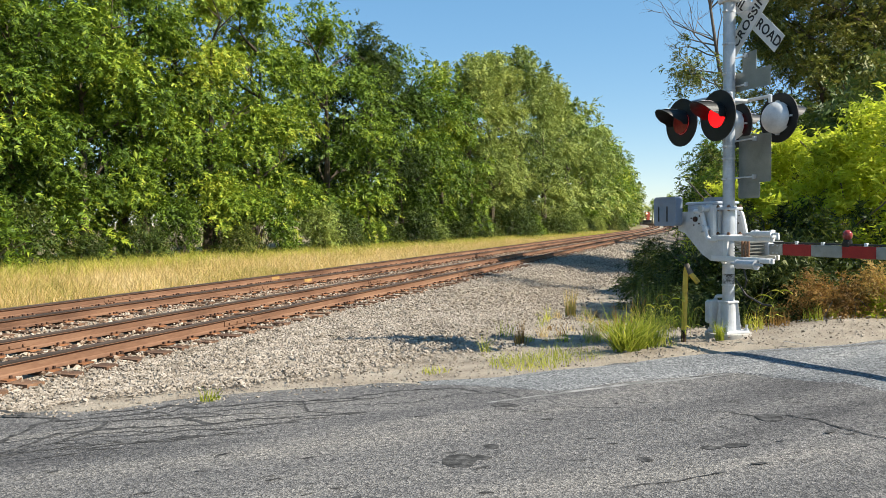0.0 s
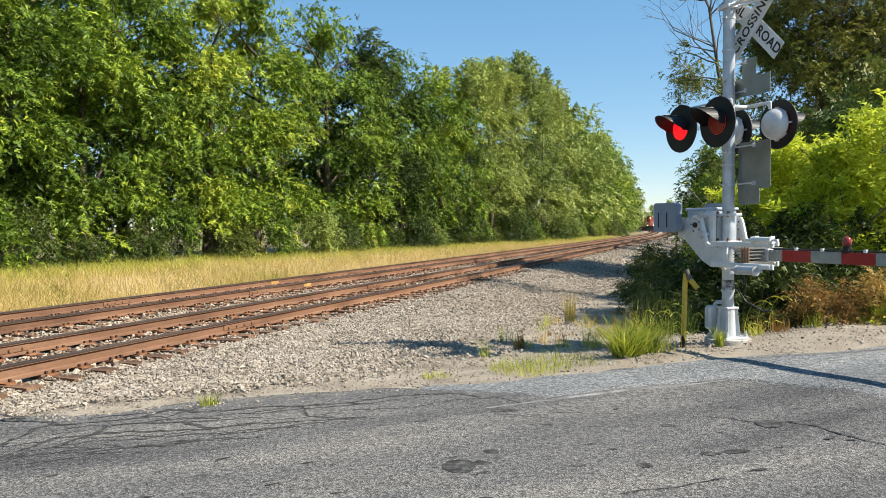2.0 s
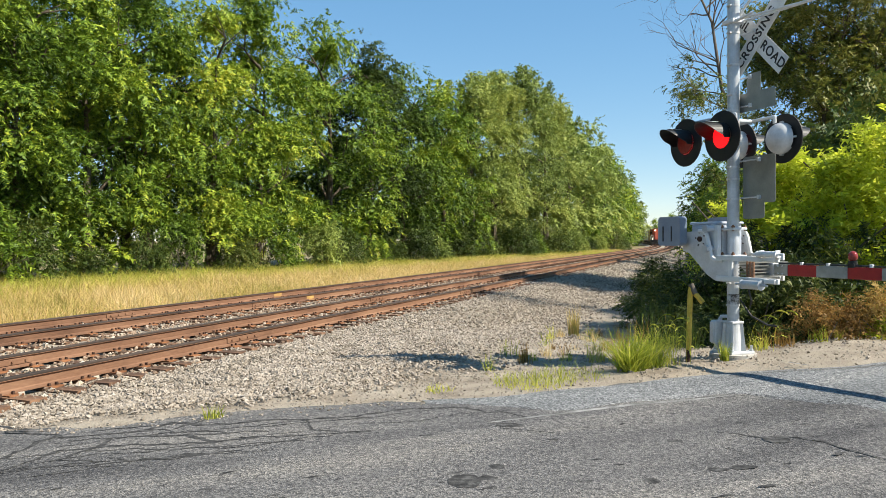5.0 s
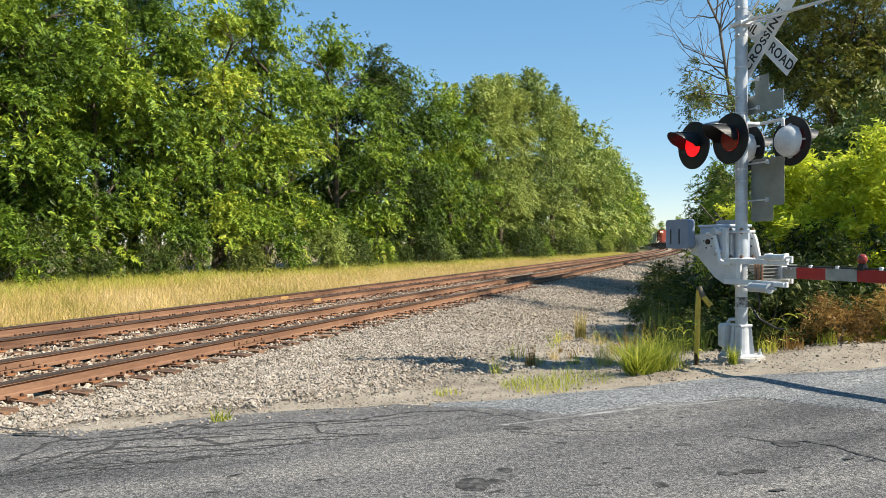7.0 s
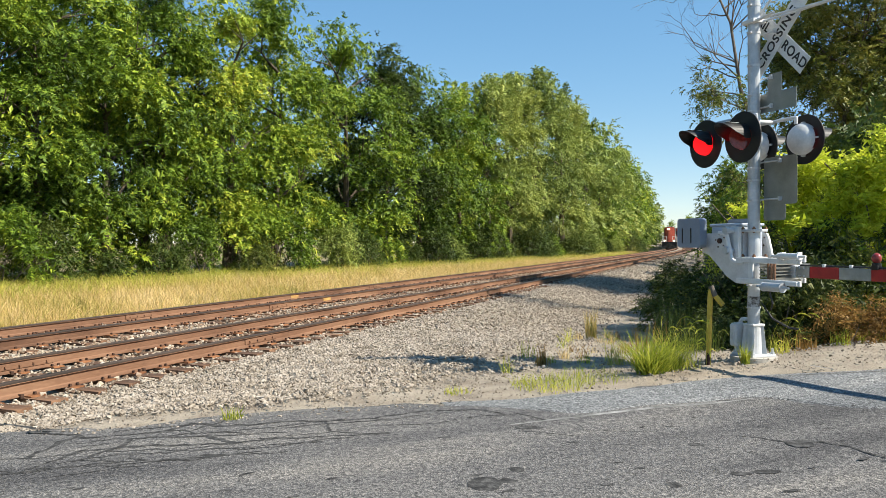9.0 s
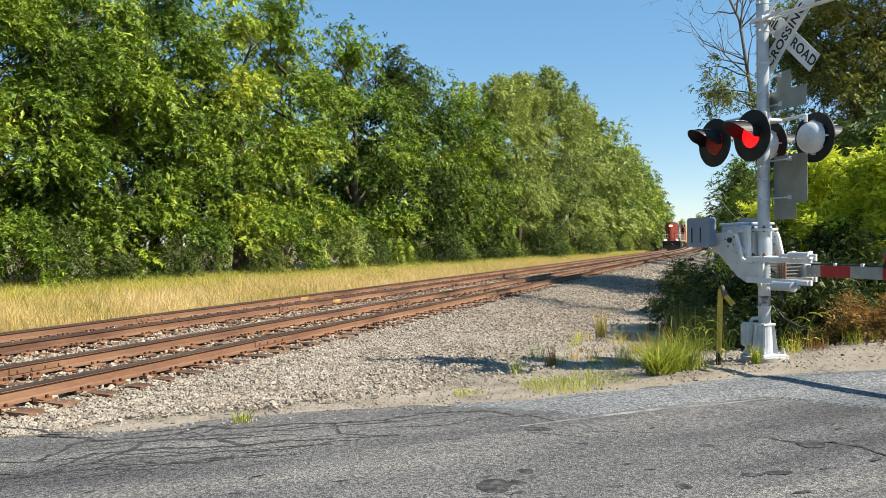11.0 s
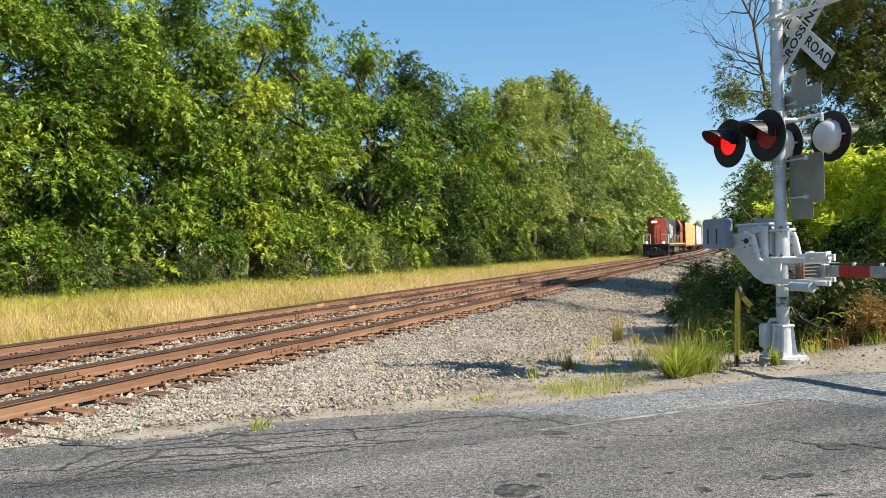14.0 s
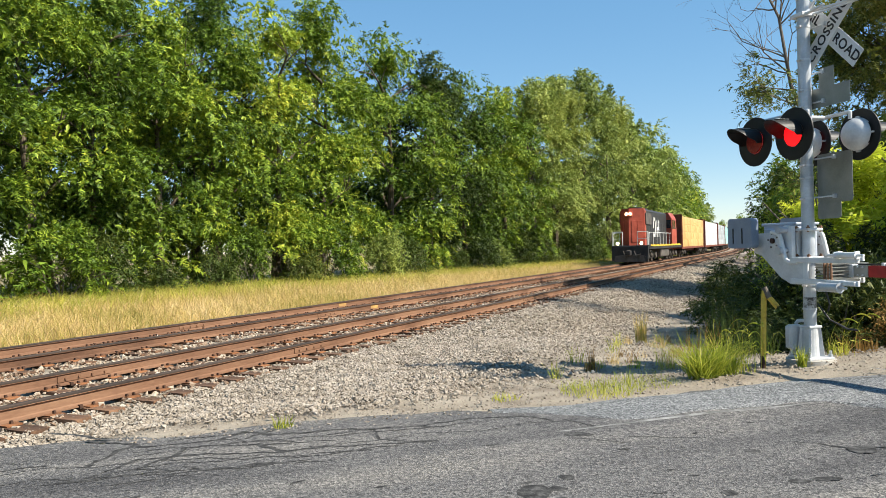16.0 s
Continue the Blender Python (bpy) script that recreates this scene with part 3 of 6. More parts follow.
def limb(bm, p, d, length, r, rnd, depth, tips):
    """A bent, tapering limb that forks."""
    pts = [Vector(p)]
    d = Vector(d).normalized()
    k = 3
    for i in range(k):
        d = (d + Vector((rnd.gauss(0, 0.12), rnd.gauss(0, 0.12), rnd.gauss(0.04, 0.08)))).normalized()
        pts.append(pts[-1] + d * length / k)
    for i in range(k):
        tube(bm, pts[i], pts[i + 1], r * (1 - 0.5 * i / k), r * (1 - 0.5 * (i + 1) / k), seg=4 if r < 0.05 else 6)
    tips.append(pts[-1])
    if depth > 0:
        for j in range(rnd.choice((2, 3))):
            a = rnd.uniform(0, math.tau)
            side = d.orthogonal().normalized()
            side.rotate(Matrix.Rotation(a, 3, d))
            limb(bm, pts[rnd.choice((2, 3))], d * 0.8 + side * rnd.uniform(0.5, 0.9) + Vector((0, 0, 0.15)), length * rnd.uniform(0.55, 0.75), r * 0.5, rnd, depth - 1, tips)


def tree_kind(seed, height, radius, low, leaf, per=170, clumps=95, size=0.34, top=0.5):
    """Meshes for one kind of tree: (trunk, crown)."""
    rnd, nr = random.Random(seed), np.random.default_rng(seed)
    bm = bmesh.new()
    tips = []
    lean = Vector((rnd.uniform(-0.05, 0.05), rnd.uniform(-0.05, 0.05), 1))
    p = Vector((0, 0, -0.3))
    k = 5
    for i in range(k):
        q = p + (lean + Vector((rnd.gauss(0, 0.04), rnd.gauss(0, 0.04), 0))) * height * 0.74 / k
        tube(bm, p, q, 0.02 * height * (1 - 0.17 * i), 0.02 * height * (1 - 0.17 * (i + 1)), seg=9)
        if i:
            for j in range(2):
                a = rnd.uniform(0, math.tau)
                limb(bm, q, (math.cos(a), math.sin(a), 0.7), radius * 0.42, 0.006 * height, rnd, 1, tips)
        p = q
    trunk = bpy.data.meshes.new("trunk")
    bm.to_mesh(trunk)
    bm.free()
    trunk.materials.append(M_BARK)
    cs = []
    # leaf clumps all through the crown, then more over the outer side of each bough
    while len(cs) < clumps * 0.48:
        t = rnd.random()
        z = low + (height - low) * t
        prof = math.sin(math.pi * min(1.0, 0.14 + 0.86 * t ** (0.75 if top < 0.55 else 1.0))) ** 0.6 * (1.0 - 0.35 * max(0.0, t - top))
        a = rnd.uniform(0, math.tau)
        lob = 1 + 0.28 * noise.noise(Vector((math.cos(a) * 1.3, math.sin(a) * 1.3, t * 3 + seed * 7)))
        rr = radius * prof * lob * (0.35 + 0.65 * rnd.random() ** 0.45)
        cs.append((rr * math.cos(a), rr * math.sin(a), z, radius * rnd.uniform(0.18, 0.36), rnd.uniform(0.5, 0.85)))
    boughs = max(7, clumps // 11)
    for i in range(boughs):
        t = (i + rnd.random()) / boughs
        z = low + (height - low) * (0.06 + 0.80 * t)
        prof = math.sin(math.pi * min(1.0, 0.14 + 0.86 * t ** (0.75 if top < 0.55 else 1.0))) ** 0.6 * (1.0 - 0.35 * max(0.0, t - top))
        a = i * 2.4 + rnd.uniform(-0.5, 0.5)
        rr = radius * prof * rnd.uniform(0.35, 0.72)
        br = radius * rnd.uniform(0.28, 0.44) * (0.6 + 0.4 * prof)
        c = Vector((rr * math.cos(a), rr * math.sin(a), z))
        out = Vector((math.cos(a), math.sin(a), 0.45)).normalized()
        for j in range(6):
            d = (out * 0.8 + Vector((rnd.gauss(0, 0.7), rnd.gauss(0, 0.7), rnd.gauss(0.1, 0.55)))).normalized()
            q = c + d * br * rnd.uniform(0.55, 0.95)
            cs.append((q.x, q.y, max(low * 0.6, q.z), br * rnd.uniform(0.45, 0.72), rnd.uniform(0.55, 0.85)))
    spires = []
    if top > 0.6:
        for j in range(13):
            a, rr = rnd.uniform(0, math.tau), radius * rnd.uniform(0.1, 0.85)
            z0, tall = height * rnd.uniform(0.70, 0.86), rnd.uniform(0.40, 0.70)
            for i in range(7):
                rs = rr * (1 + 0.02 * i)
                spires.append((rs * math.cos(a) + rnd.gauss(0, 0.06), rs * math.sin(a) + rnd.gauss(0, 0.06), z0 + tall * i, 0.66 * (1 - i / 8.0), 1.3))
    leaves = 15
    v = spray_cloud(nr, cs, max(4, per // leaves), leaves, size * 3.2, size)
    if spires:
        v = np.concatenate([v, spray_cloud(nr, spires, max(6, per // 26), leaves, size * 2.2, size * 0.75, -0.9)])
    inner = [(x * 0.62, y * 0.62, z, r, f) for x, y, z, r, f in cs]
    w = leaf_cloud(nr, inner, max(12, per // 9), 0.30 if per > 200 else 0.5)
    v = np.concatenate([v, w[:, (0, 1, 2)], w[:, (0, 2, 3)]])
    crown = tri_soup("crown", v, 1, [(0, 1, 2)], leaf)
    return trunk, crown


TREES = [
    tree_kind(1, 18.0, 4.6, 2.0, M_LEAF, 345, 100, 0.20),
    tree_kind(2, 16.0, 5.0, 1.5, M_LEAF, 345, 100, 0.20),
    tree_kind(3, 19.0, 4.2, 2.5, M_LEAF_PALE, 345, 96, 0.20, top=0.7),
    tree_kind(4, 17.0, 4.8, 1.5, M_LEAF_DARK, 345, 100, 0.20),
    tree_kind(5, 14.0, 4.4, 1.0, M_LEAF, 345, 96, 0.20),
    tree_kind(6, 15.0, 4.6, 1.0, M_LEAF_PALE, 345, 96, 0.20),
]
# the same kinds for places farther off, with fewer and larger leaves
TREES_FAR = [tree_kind(11 + i, h, r, lo, m, 105, 84, 0.36, top=tp) for i, (h, r, lo, m, tp) in enumerate(((18.0, 4.6, 2.0, M_LEAF, 0.5), (16.0, 5.0, 1.5, M_LEAF, 0.5), (19.0, 4.2, 2.5, M_LEAF_PALE, 0.7), (17.0, 4.8, 1.5, M_LEAF_DARK, 0.5), (14.0, 4.4, 1.0, M_LEAF, 0.5), (15.0, 4.6, 1.0, M_LEAF_PALE, 0.5)))]
TREE_LABEL = ["tall leafy green tree at the wood's edge", "broad green deciduous tree in the wood", "tall pale green poplar with a feathery top", "dark green dense deciduous tree", "mid-height green tree on the wood's edge", "pale olive green deciduous tree by the railway"]


def plant_tree(k, x, y, z, s, turn, group="trees of the wood", far=False):
    t = empty("tree", pose(x, y, z, 0, 0, turn) @ Matrix.Diagonal((s, s, s * random.uniform(0.94, 1.06), 1)), TREE_LABEL[k], "tree", group)
    for nm, me in zip(("trunk", "crown"), (TREES_FAR if far or y > 100 or y < 20 else TREES)[k]):
        ob = new(nm, me)
        ob.parent = t
    return t


def shrub_kind(seed, height, radius, leaf, per=80, clumps=34, size=0.24, lump=(0.2, 0.38), spray=0):
    rnd, nr = random.Random(seed), np.random.default_rng(seed)
    bm = bmesh.new()
    tips = []
    for i in range(7):
        a = rnd.uniform(0, math.tau)
        limb(bm, (0.15 * math.cos(a), 0.15 * math.sin(a), -0.1), (0.5 * math.cos(a), 0.5 * math.sin(a), 1), height * 0.6, 0.012 * height, rnd, 1, tips)
    stems = bpy.data.meshes.new("stem")
    bm.to_mesh(stems)
    bm.free()
    stems.materials.append(M_BARK_GREY)
    cs = []
    for i in range(clumps):
        t = rnd.random() ** 0.8
        a = rnd.uniform(0, math.tau)
        rr = radius * math.cos(t * 1.25) * (0.4 + 0.6 * rnd.random() ** 0.5)
        cs.append((rr * math.cos(a), rr * math.sin(a), 0.15 + (height - 0.2) * t, radius * rnd.uniform(*lump), 0.8))
    if spray:
        w = leaf_cloud(nr, cs, per // 5, size)
        v = np.concatenate([spray_cloud(nr, cs, per // 9, 9, spray, size, 0.1), w[:, (0, 1, 2)]])
        crown = tri_soup("crown", v, 1, [(0, 1, 2)], leaf)
    else:
        crown = tri_soup("crown", leaf_cloud(nr, cs, per, size), 2, [(0, 1, 2), (0, 2, 3)], leaf)
    return stems, crown


SHRUBS = {
    "green": shrub_kind(21, 3.6, 2.2, M_LEAF, 150, 40, 0.21, spray=0.55),
    "dark": shrub_kind(22, 3.0, 2.2, M_LEAF_DARK, 150, 40, 0.20, spray=0.55),
    "pale": shrub_kind(23, 2.6, 1.8, M_LEAF_PALE, 140, 38, 0.18, spray=0.5),
    "bright": shrub_kind(24, 4.4, 2.3, M_LEAF_YELLOW, per=180, clumps=120, size=0.125, lump=(0.08, 0.20), spray=0.36),
    "brush": shrub_kind(25, 1.7, 1.2, M_LEAF_BRUSH_SHADE, per=120, clumps=80, size=0.076, lump=(0.10, 0.26), spray=0.22),
    "thick": shrub_kind(27, 3.4, 2.2, M_LEAF_DARK, per=135, clumps=95, size=0.12, lump=(0.10, 0.26), spray=0.34),
    "rust": shrub_kind(26, 1.25, 0.75, M_LEAF_RUST, per=150, clumps=70, size=0.042, lump=(0.10, 0.26), spray=0.2),
}
SHRUB_LABEL = {"green": "dense green shrub at the wood's edge", "dark": "dark shaded shrub under the trees", "pale": "pale green bush at the edge of the grass", "bright": "bright yellow-green leafy shrub behind the signal", "brush": "low brushwood with small leaves, coloured dark for shade", "thick": "dense dark green thicket shrub", "rust": "rust-brown dry bush at the roadside"}


def plant_shrub(k, x, y, z, s, turn, tall=1.0):
    t = empty("shrub", pose(x, y, z, 0, 0, turn) @ Matrix.Diagonal((s, s, s * tall, 1)), SHRUB_LABEL[k], "shrub", "shrubs")
    for nm, me in zip(("stem", "crown"), SHRUBS[k]):
        ob = new(nm, me)
        ob.parent = t
        ob["kind"] = "stuff"
    return t


def wood_edge(y):
    """The x of the wood's front trunks at y."""
    if y < 45:
        return -29.5 + 2.5 * smooth01(28, 45, y)
    x = -27.0 + 6.5 * smooth01(45, 95, y)
    return x + bend(y) * smooth01(110, 220, y) + 0.9 * smooth01(110, 160, y)


rt = random.Random(4)
# front row, then a second row behind it, then the far wood along the curve
FRONT = [(0, -30, 10, 17), (1, -30, 16, 16), (0, -30.0, 22.2, 16.3), (0, -30.0, 25.8, 17.1), (4, -29.8, 29.2, 15.5), (0, -29.5, 33.2, 17.7), (1, -28.6, 37.2, 17.2), (0, -27.8, 41.0, 19.0),
    (1, -27.3, 49.8, 19.1), (3, -26.7, 55.2, 18.4), (1, -26.0, 61.0, 17.4), (4, -24.9, 66.8, 17.0), (2, -23.6, 73.5, 20.1), (2, -22.7, 78.2, 20.0), (2, -21.6, 85.5, 22.4), (2, -21.1, 95.8, 22.0),
    (5, -20.9, 105, 19.5), (5, -21.0, 114.0, 22.0), (1, -20.7, 122, 19.0), (5, -20.8, 131.5, 22.2), (4, -20.6, 141, 19.0), (1, -20.6, 151.2, 21.0), (5, -21.4, 165, 19), (4, -22.6, 187.2, 20.5)]
KIND_H = (18.0, 16.0, 19.0, 17.0, 14.0, 15.0)
for k, x, y, h in FRONT:
    x -= 1.4 * smooth01(95, 130, y)
    plant_tree(k, x, y, -0.6, h / KIND_H[k] * 0.97, rt.uniform(0, 360))
y = 200.0
while y < 340:
    plant_tree(rt.choice((1, 4, 5)), wood_edge(y) - 1.5, y, -0.6, rt.uniform(1.1, 1.3), rt.uniform(0, 360))
    y += rt.uniform(9, 13)
y = 8.0
while y < 120:
    plant_tree(rt.choice((0, 1, 3, 3, 2)), wood_edge(y) - rt.uniform(6.0, 9.0), y, -0.6, rt.uniform(0.95, 1.15) * (0.8 if y > 44 else 1.0), rt.uniform(0, 360), far=True)
    y += rt.uniform(5.0, 7.5)
y = 12.0
while y < 140:
    plant_shrub(rt.choice(("green", "dark", "dark", "pale", "dark")), wood_edge(y) + rt.uniform(1.5, 3.6), y, -0.55, rt.uniform(0.5, 1.05), rt.uniform(0, 360), rt.uniform(0.9, 1.25))
    y += rt.uniform(2.3, 3.5) if y < 70 else rt.uniform(3, 5)

# the other side of the line: far trees, then the thicket behind the signal
for y in (52, 60, 68, 78, 88, 100, 115, 132, 150, 172, 200, 230, 265, 300):
    plant_tree(rt.choice((1, 4, 5)), NEAR_X + bend(y) + 12.5 - 4.3 * smooth01(55, 80, y) + rt.uniform(-0.8, 0.8), y, -0.6, rt.uniform(0.54, 0.64), rt.uniform(0, 360), "trees beyond the signal")
for k, x, y, size in ((4, -0.5, 61.0, 0.60), (1, 1.2, 50.0, 0.44)):
    plant_tree(k, x, y, -0.6, size, 40.0 * k, "trees beyond the signal", far=True)


# hazy wood that closes the line far off
for i in range(9):
    plant_tree(rt.choice((1, 4, 3)), -78 + 8.5 * i, 436 + rt.uniform(-6, 6), -0.6, rt.uniform(0.75, 1.0), rt.uniform(0, 360), "trees far down the line")


# ---- dry grass and weeds ----
def blades(nr, n, xf, height, width, lean=0.35):
    """Grass blades as bent strips; xf gives the root points."""
    root = xf(n)
    a = nr.random(n) * math.tau
    h = height * (0.45 + 0.75 * nr.random(n))
    w = width * (0.7 + 0.6 * nr.random(n))
    sx, sy = np.cos(a) * w, np.sin(a) * w
    b = nr.random(n) * math.tau
    l = lean * h * nr.random(n)
    z0 = np.zeros(n)
    tip = root + np.stack([np.cos(b) * l, np.sin(b) * l, h], 1)
    mid = root + np.stack([np.cos(b) * l * 0.35, np.sin(b) * l * 0.35, h * 0.55], 1)
    side = np.stack([sx, sy, z0], 1)
    return np.stack([root - side, root + side, mid - side * 0.75, mid + side * 0.75, tip], 1)


nr = np.random.default_rng(5)


def field(n):
    y = 4 + 116 * nr.random(n) ** 1.5
    edge = np.array([wood_edge(v) for v in y]) + 1.5
    near = np.array([FAR_X + bend(v) for v in y]) - 2.3
    x = edge + (near - edge) * nr.random(n)
    z = np.array([ground_z(p, q) for p, q in zip(x, y)])
    return np.stack([x, y, z], 1)


me = tri_soup("dry_grass", blades(nr, 150000, field, 0.60, 0.0066, 1.25), 3, [(0, 1, 3), (0, 3, 2), (2, 3, 4)], M_STRAW)
tagged(new("dry_grass", me), "tall sun-bleached dry grass beside the railway", "grass", kind="stuff")


def weedy(n):
    y = 6 + 100 * nr.random(n) ** 1.4
    edge = np.array([wood_edge(v) for v in y]) + 1.0
    x = edge + nr.random(n) ** 1.5 * 6.5
    z = np.array([ground_z(p, q) for p, q in zip(x, y)])
    return np.stack([x, y, z], 1)


me = tri_soup("green_weeds", blades(nr, 45000, weedy, 0.74, 0.010, 1.6), 3, [(0, 1, 3), (0, 3, 2), (2, 3, 4)], M_GRASS)
tagged(new("green_weeds", me), "green weeds between dry grass and wood", "weeds", kind="stuff")


def clump(x, y, n, r, h, w, material, label, name="grass_tuft", lean=0.8):
    def f(k):
        a, d = nr.random(k) * math.tau, r * np.sqrt(nr.random(k))
        px, py = d * np.cos(a), d * np.sin(a)
        return np.stack([px, py, np.zeros(k)], 1)
    m = tri_soup(name, blades(nr, n, f, h, w, lean), 3, [(0, 1, 3), (0, 3, 2), (2, 3, 4)], material)
    ob = new(name, m)
    ob.matrix_basis = pose(x, y, max(bed_z(x, y), ground_z(x, y)) - 0.03)
    return tagged(ob, label, "grass tuft", "roadside tufts", "stuff")


clump(-0.66, 8.82, 380, 0.15, 0.46, 0.0055, M_GRASS, "arching bright green grass tuft by the road", lean=1.7)
clump(-0.32, 9.3, 80, 0.2, 0.42, 0.004, M_GRASS, "green foxtail grass by the signal", lean=1.5)
clump(-0.45, 9.05, 150, 0.14, 0.40, 0.005, M_GRASS, "green roadside grass tuft", lean=1.5)
clump(-1.6, 7.95, 420, 0.45, 0.14, 0.003, M_GRASS, "flattened yellow-green grass on gravel", lean=1.6)
clump(-1.25, 8.4, 160, 0.4, 0.15, 0.003, M_GRASS, "sparse low grass on gravel", lean=1.4)
clump(-2.22, 9.95, 60, 0.06, 0.36, 0.003, M_LEAF_RUST, "reddish dry weed on the ballast", lean=0.3)
clump(-2.6, 15.6, 110, 0.12, 0.6, 0.005, M_STRAW, "tall dry weed on the path", lean=0.3)
clump(-3.97, 5.5, 60, 0.09, 0.14, 0.005, M_GRASS, "small grass tuft at the asphalt edge", lean=0.9)
clump(-2.5, 7.35, 60, 0.16, 0.1, 0.005, M_GRASS, "small grass patch on gravel", lean=0.9)
clump(0.36, 9.72, 60, 0.05, 0.24, 0.006, M_GRASS, "leafy weed at the signal's foot", lean=0.7)
clump(-0.9, 12.8, 70, 0.5, 0.5, 0.004, M_LEAF_RUST, "withered brown weeds at the thicket", lean=0.4)
clump(-0.6, 11.6, 60, 0.4, 0.4, 0.004, M_GRASS, "green weeds at the thicket", lean=0.6)

for i in range(60):
    x, y = rt.uniform(-2.6, -0.3), rt.uniform(8.6, 17.0)
    if rt.random() < 0.15:
        x, y = rt.uniform(0.7, 2.8), rt.uniform(10.6, 11.3)
    if road_v(x, y) < 7.4:
        continue
    clump(x, y, rt.randint(14, 50), rt.uniform(0.04, 0.16), rt.uniform(0.08, 0.32), 0.004, rt.choice((M_GRASS, M_GRASS, M_LEAF_RUST, M_STRAW)), "small weeds growing through the gravel", "weed_tuft", rt.uniform(0.5, 1.2))
for x, y in ((-0.55, 12.4), (-0.75, 13.3), (-0.85, 14.2), (-0.5, 15.0), (-1.0, 15.6), (-0.25, 11.4)):
    clump(x, y, 110, 0.32, rt.uniform(0.5, 0.85), 0.004, M_LEAF_DARK, "tall thin dark weeds along the thicket", "weed_stand", 0.5)


def foxtail(x, y, height, lean, turn, seed):
    """One arching grass stalk with a nodding seed head and two leaves."""
    rnd = random.Random(seed)
    t = empty("foxtail_grass", pose(x, y, max(bed_z(x, y), ground_z(x, y)) - 0.02, 0, 0, turn), "arching foxtail grass with a pale nodding seed head", "grass", "foxtail stalks")
    pts = [Vector((lean * (i / 6) ** 2, 0, height * math.sin(1.45 * i / 6))) for i in range(7)]
    bm = bmesh.new()
    pipe(bm, pts, 0.0025, 5)
    for a, b in ((1, 1), (2, -1)):
        p, d = pts[a], rnd.uniform(0.12, 0.2)
        q = [bm.verts.new(p + Vector(c)) for c in ((0, 0.008, 0), (d * 0.5, 0.012 * b + b * 0.05, 0.09), (d, b * 0.11, 0.05), (d * 0.5, b * 0.05 - 0.012 * b, 0.085))]
        bm.faces.new(q)
    part("stalk", bm, M_GRASS, t)
    bm = bmesh.new()
    tip, d = pts[-1], (pts[-1] - pts[-2]).normalized()
    head = [tip + d * 0.02 * i + Vector((0.012 * i, 0, -0.0035 * i * i)) for i in range(6)]
    for i in range(5):
        tube(bm, head[i], head[i + 1], 0.009 - 0.001 * abs(i - 2), 0.009 - 0.001 * abs(i - 1), seg=7)
    part("seed_head", bm, M_GRASS, t, "pale bristly seed head")


for i in range(12):
    foxtail(-0.35 + 0.36 * rt.random() if i < 7 else -0.75 + 0.3 * rt.random(), 9.35 + 0.7 * rt.random(), rt.uniform(0.38, 0.62), rt.uniform(0.08, 0.22), rt.uniform(-180, 180), 200 + i)
for i in range(3):
    foxtail(0.66 + 0.14 * i, 10.25 + 0.1 * rt.random(), rt.uniform(0.4, 0.7), rt.uniform(0.1, 0.22), rt.uniform(-40, 40), 230 + i)
# thicket behind the signal
for k, x, y, s, tall in (("bright", 3.5, 15.3, 0.95, 1.0), ("bright", 2.0, 15.8, 0.95, 0.92), ("bright", 0.95, 17.6, 0.75, 0.95), ("thick", 1.2, 20.5, 0.75, 0.9), ("thick", 0.95, 26, 0.85, 0.9), ("thick", 1.0, 33, 1.0, 1.1), ("green", 0.4, 41, 1.0, 1.2),
    ("brush", 0.1, 12.6, 0.9, 0.8), ("brush", 1.15, 12.5, 1.0, 1.15), ("brush", 2.25, 12.8, 1.05, 0.85), ("brush", 0.55, 11.7, 0.5, 0.8), ("brush", 1.5, 11.6, 0.45, 0.9), ("brush", -0.45, 12.0, 0.5, 1.0), ("brush", -0.1, 14.2, 0.85, 1.0), ("brush", 0.9, 14.4, 1.2, 1.2), ("brush", 2.1, 14.2, 1.2, 1.2), ("brush", -0.4, 16.4, 0.8, 0.95), ("brush", -0.9, 19.5, 1.0, 0.9), ("brush", -1.3, 23.5, 1.1, 0.9),
    ("rust", 1.72, 11.55, 1.05, 1.15), ("bright", 2.3, 11.35, 0.30, 0.75), ("rust", 1.95, 11.5, 0.8, 1.1), ("rust", 2.5, 11.6, 1.05, 1.2), ("bright", 2.75, 11.6, 0.36, 0.85), ("brush", 2.2, 11.75, 0.42, 0.9), ("thick", 2.4, 19.2, 1.2, 1.2), ("thick", 4.9, 22.5, 1.3, 1.4), ("thick", 1.3, 23.0, 0.8, 0.9)):
    plant_shrub(k, x, y, ground_z(x, y) - 0.05, s, rt.uniform(0, 360), tall)


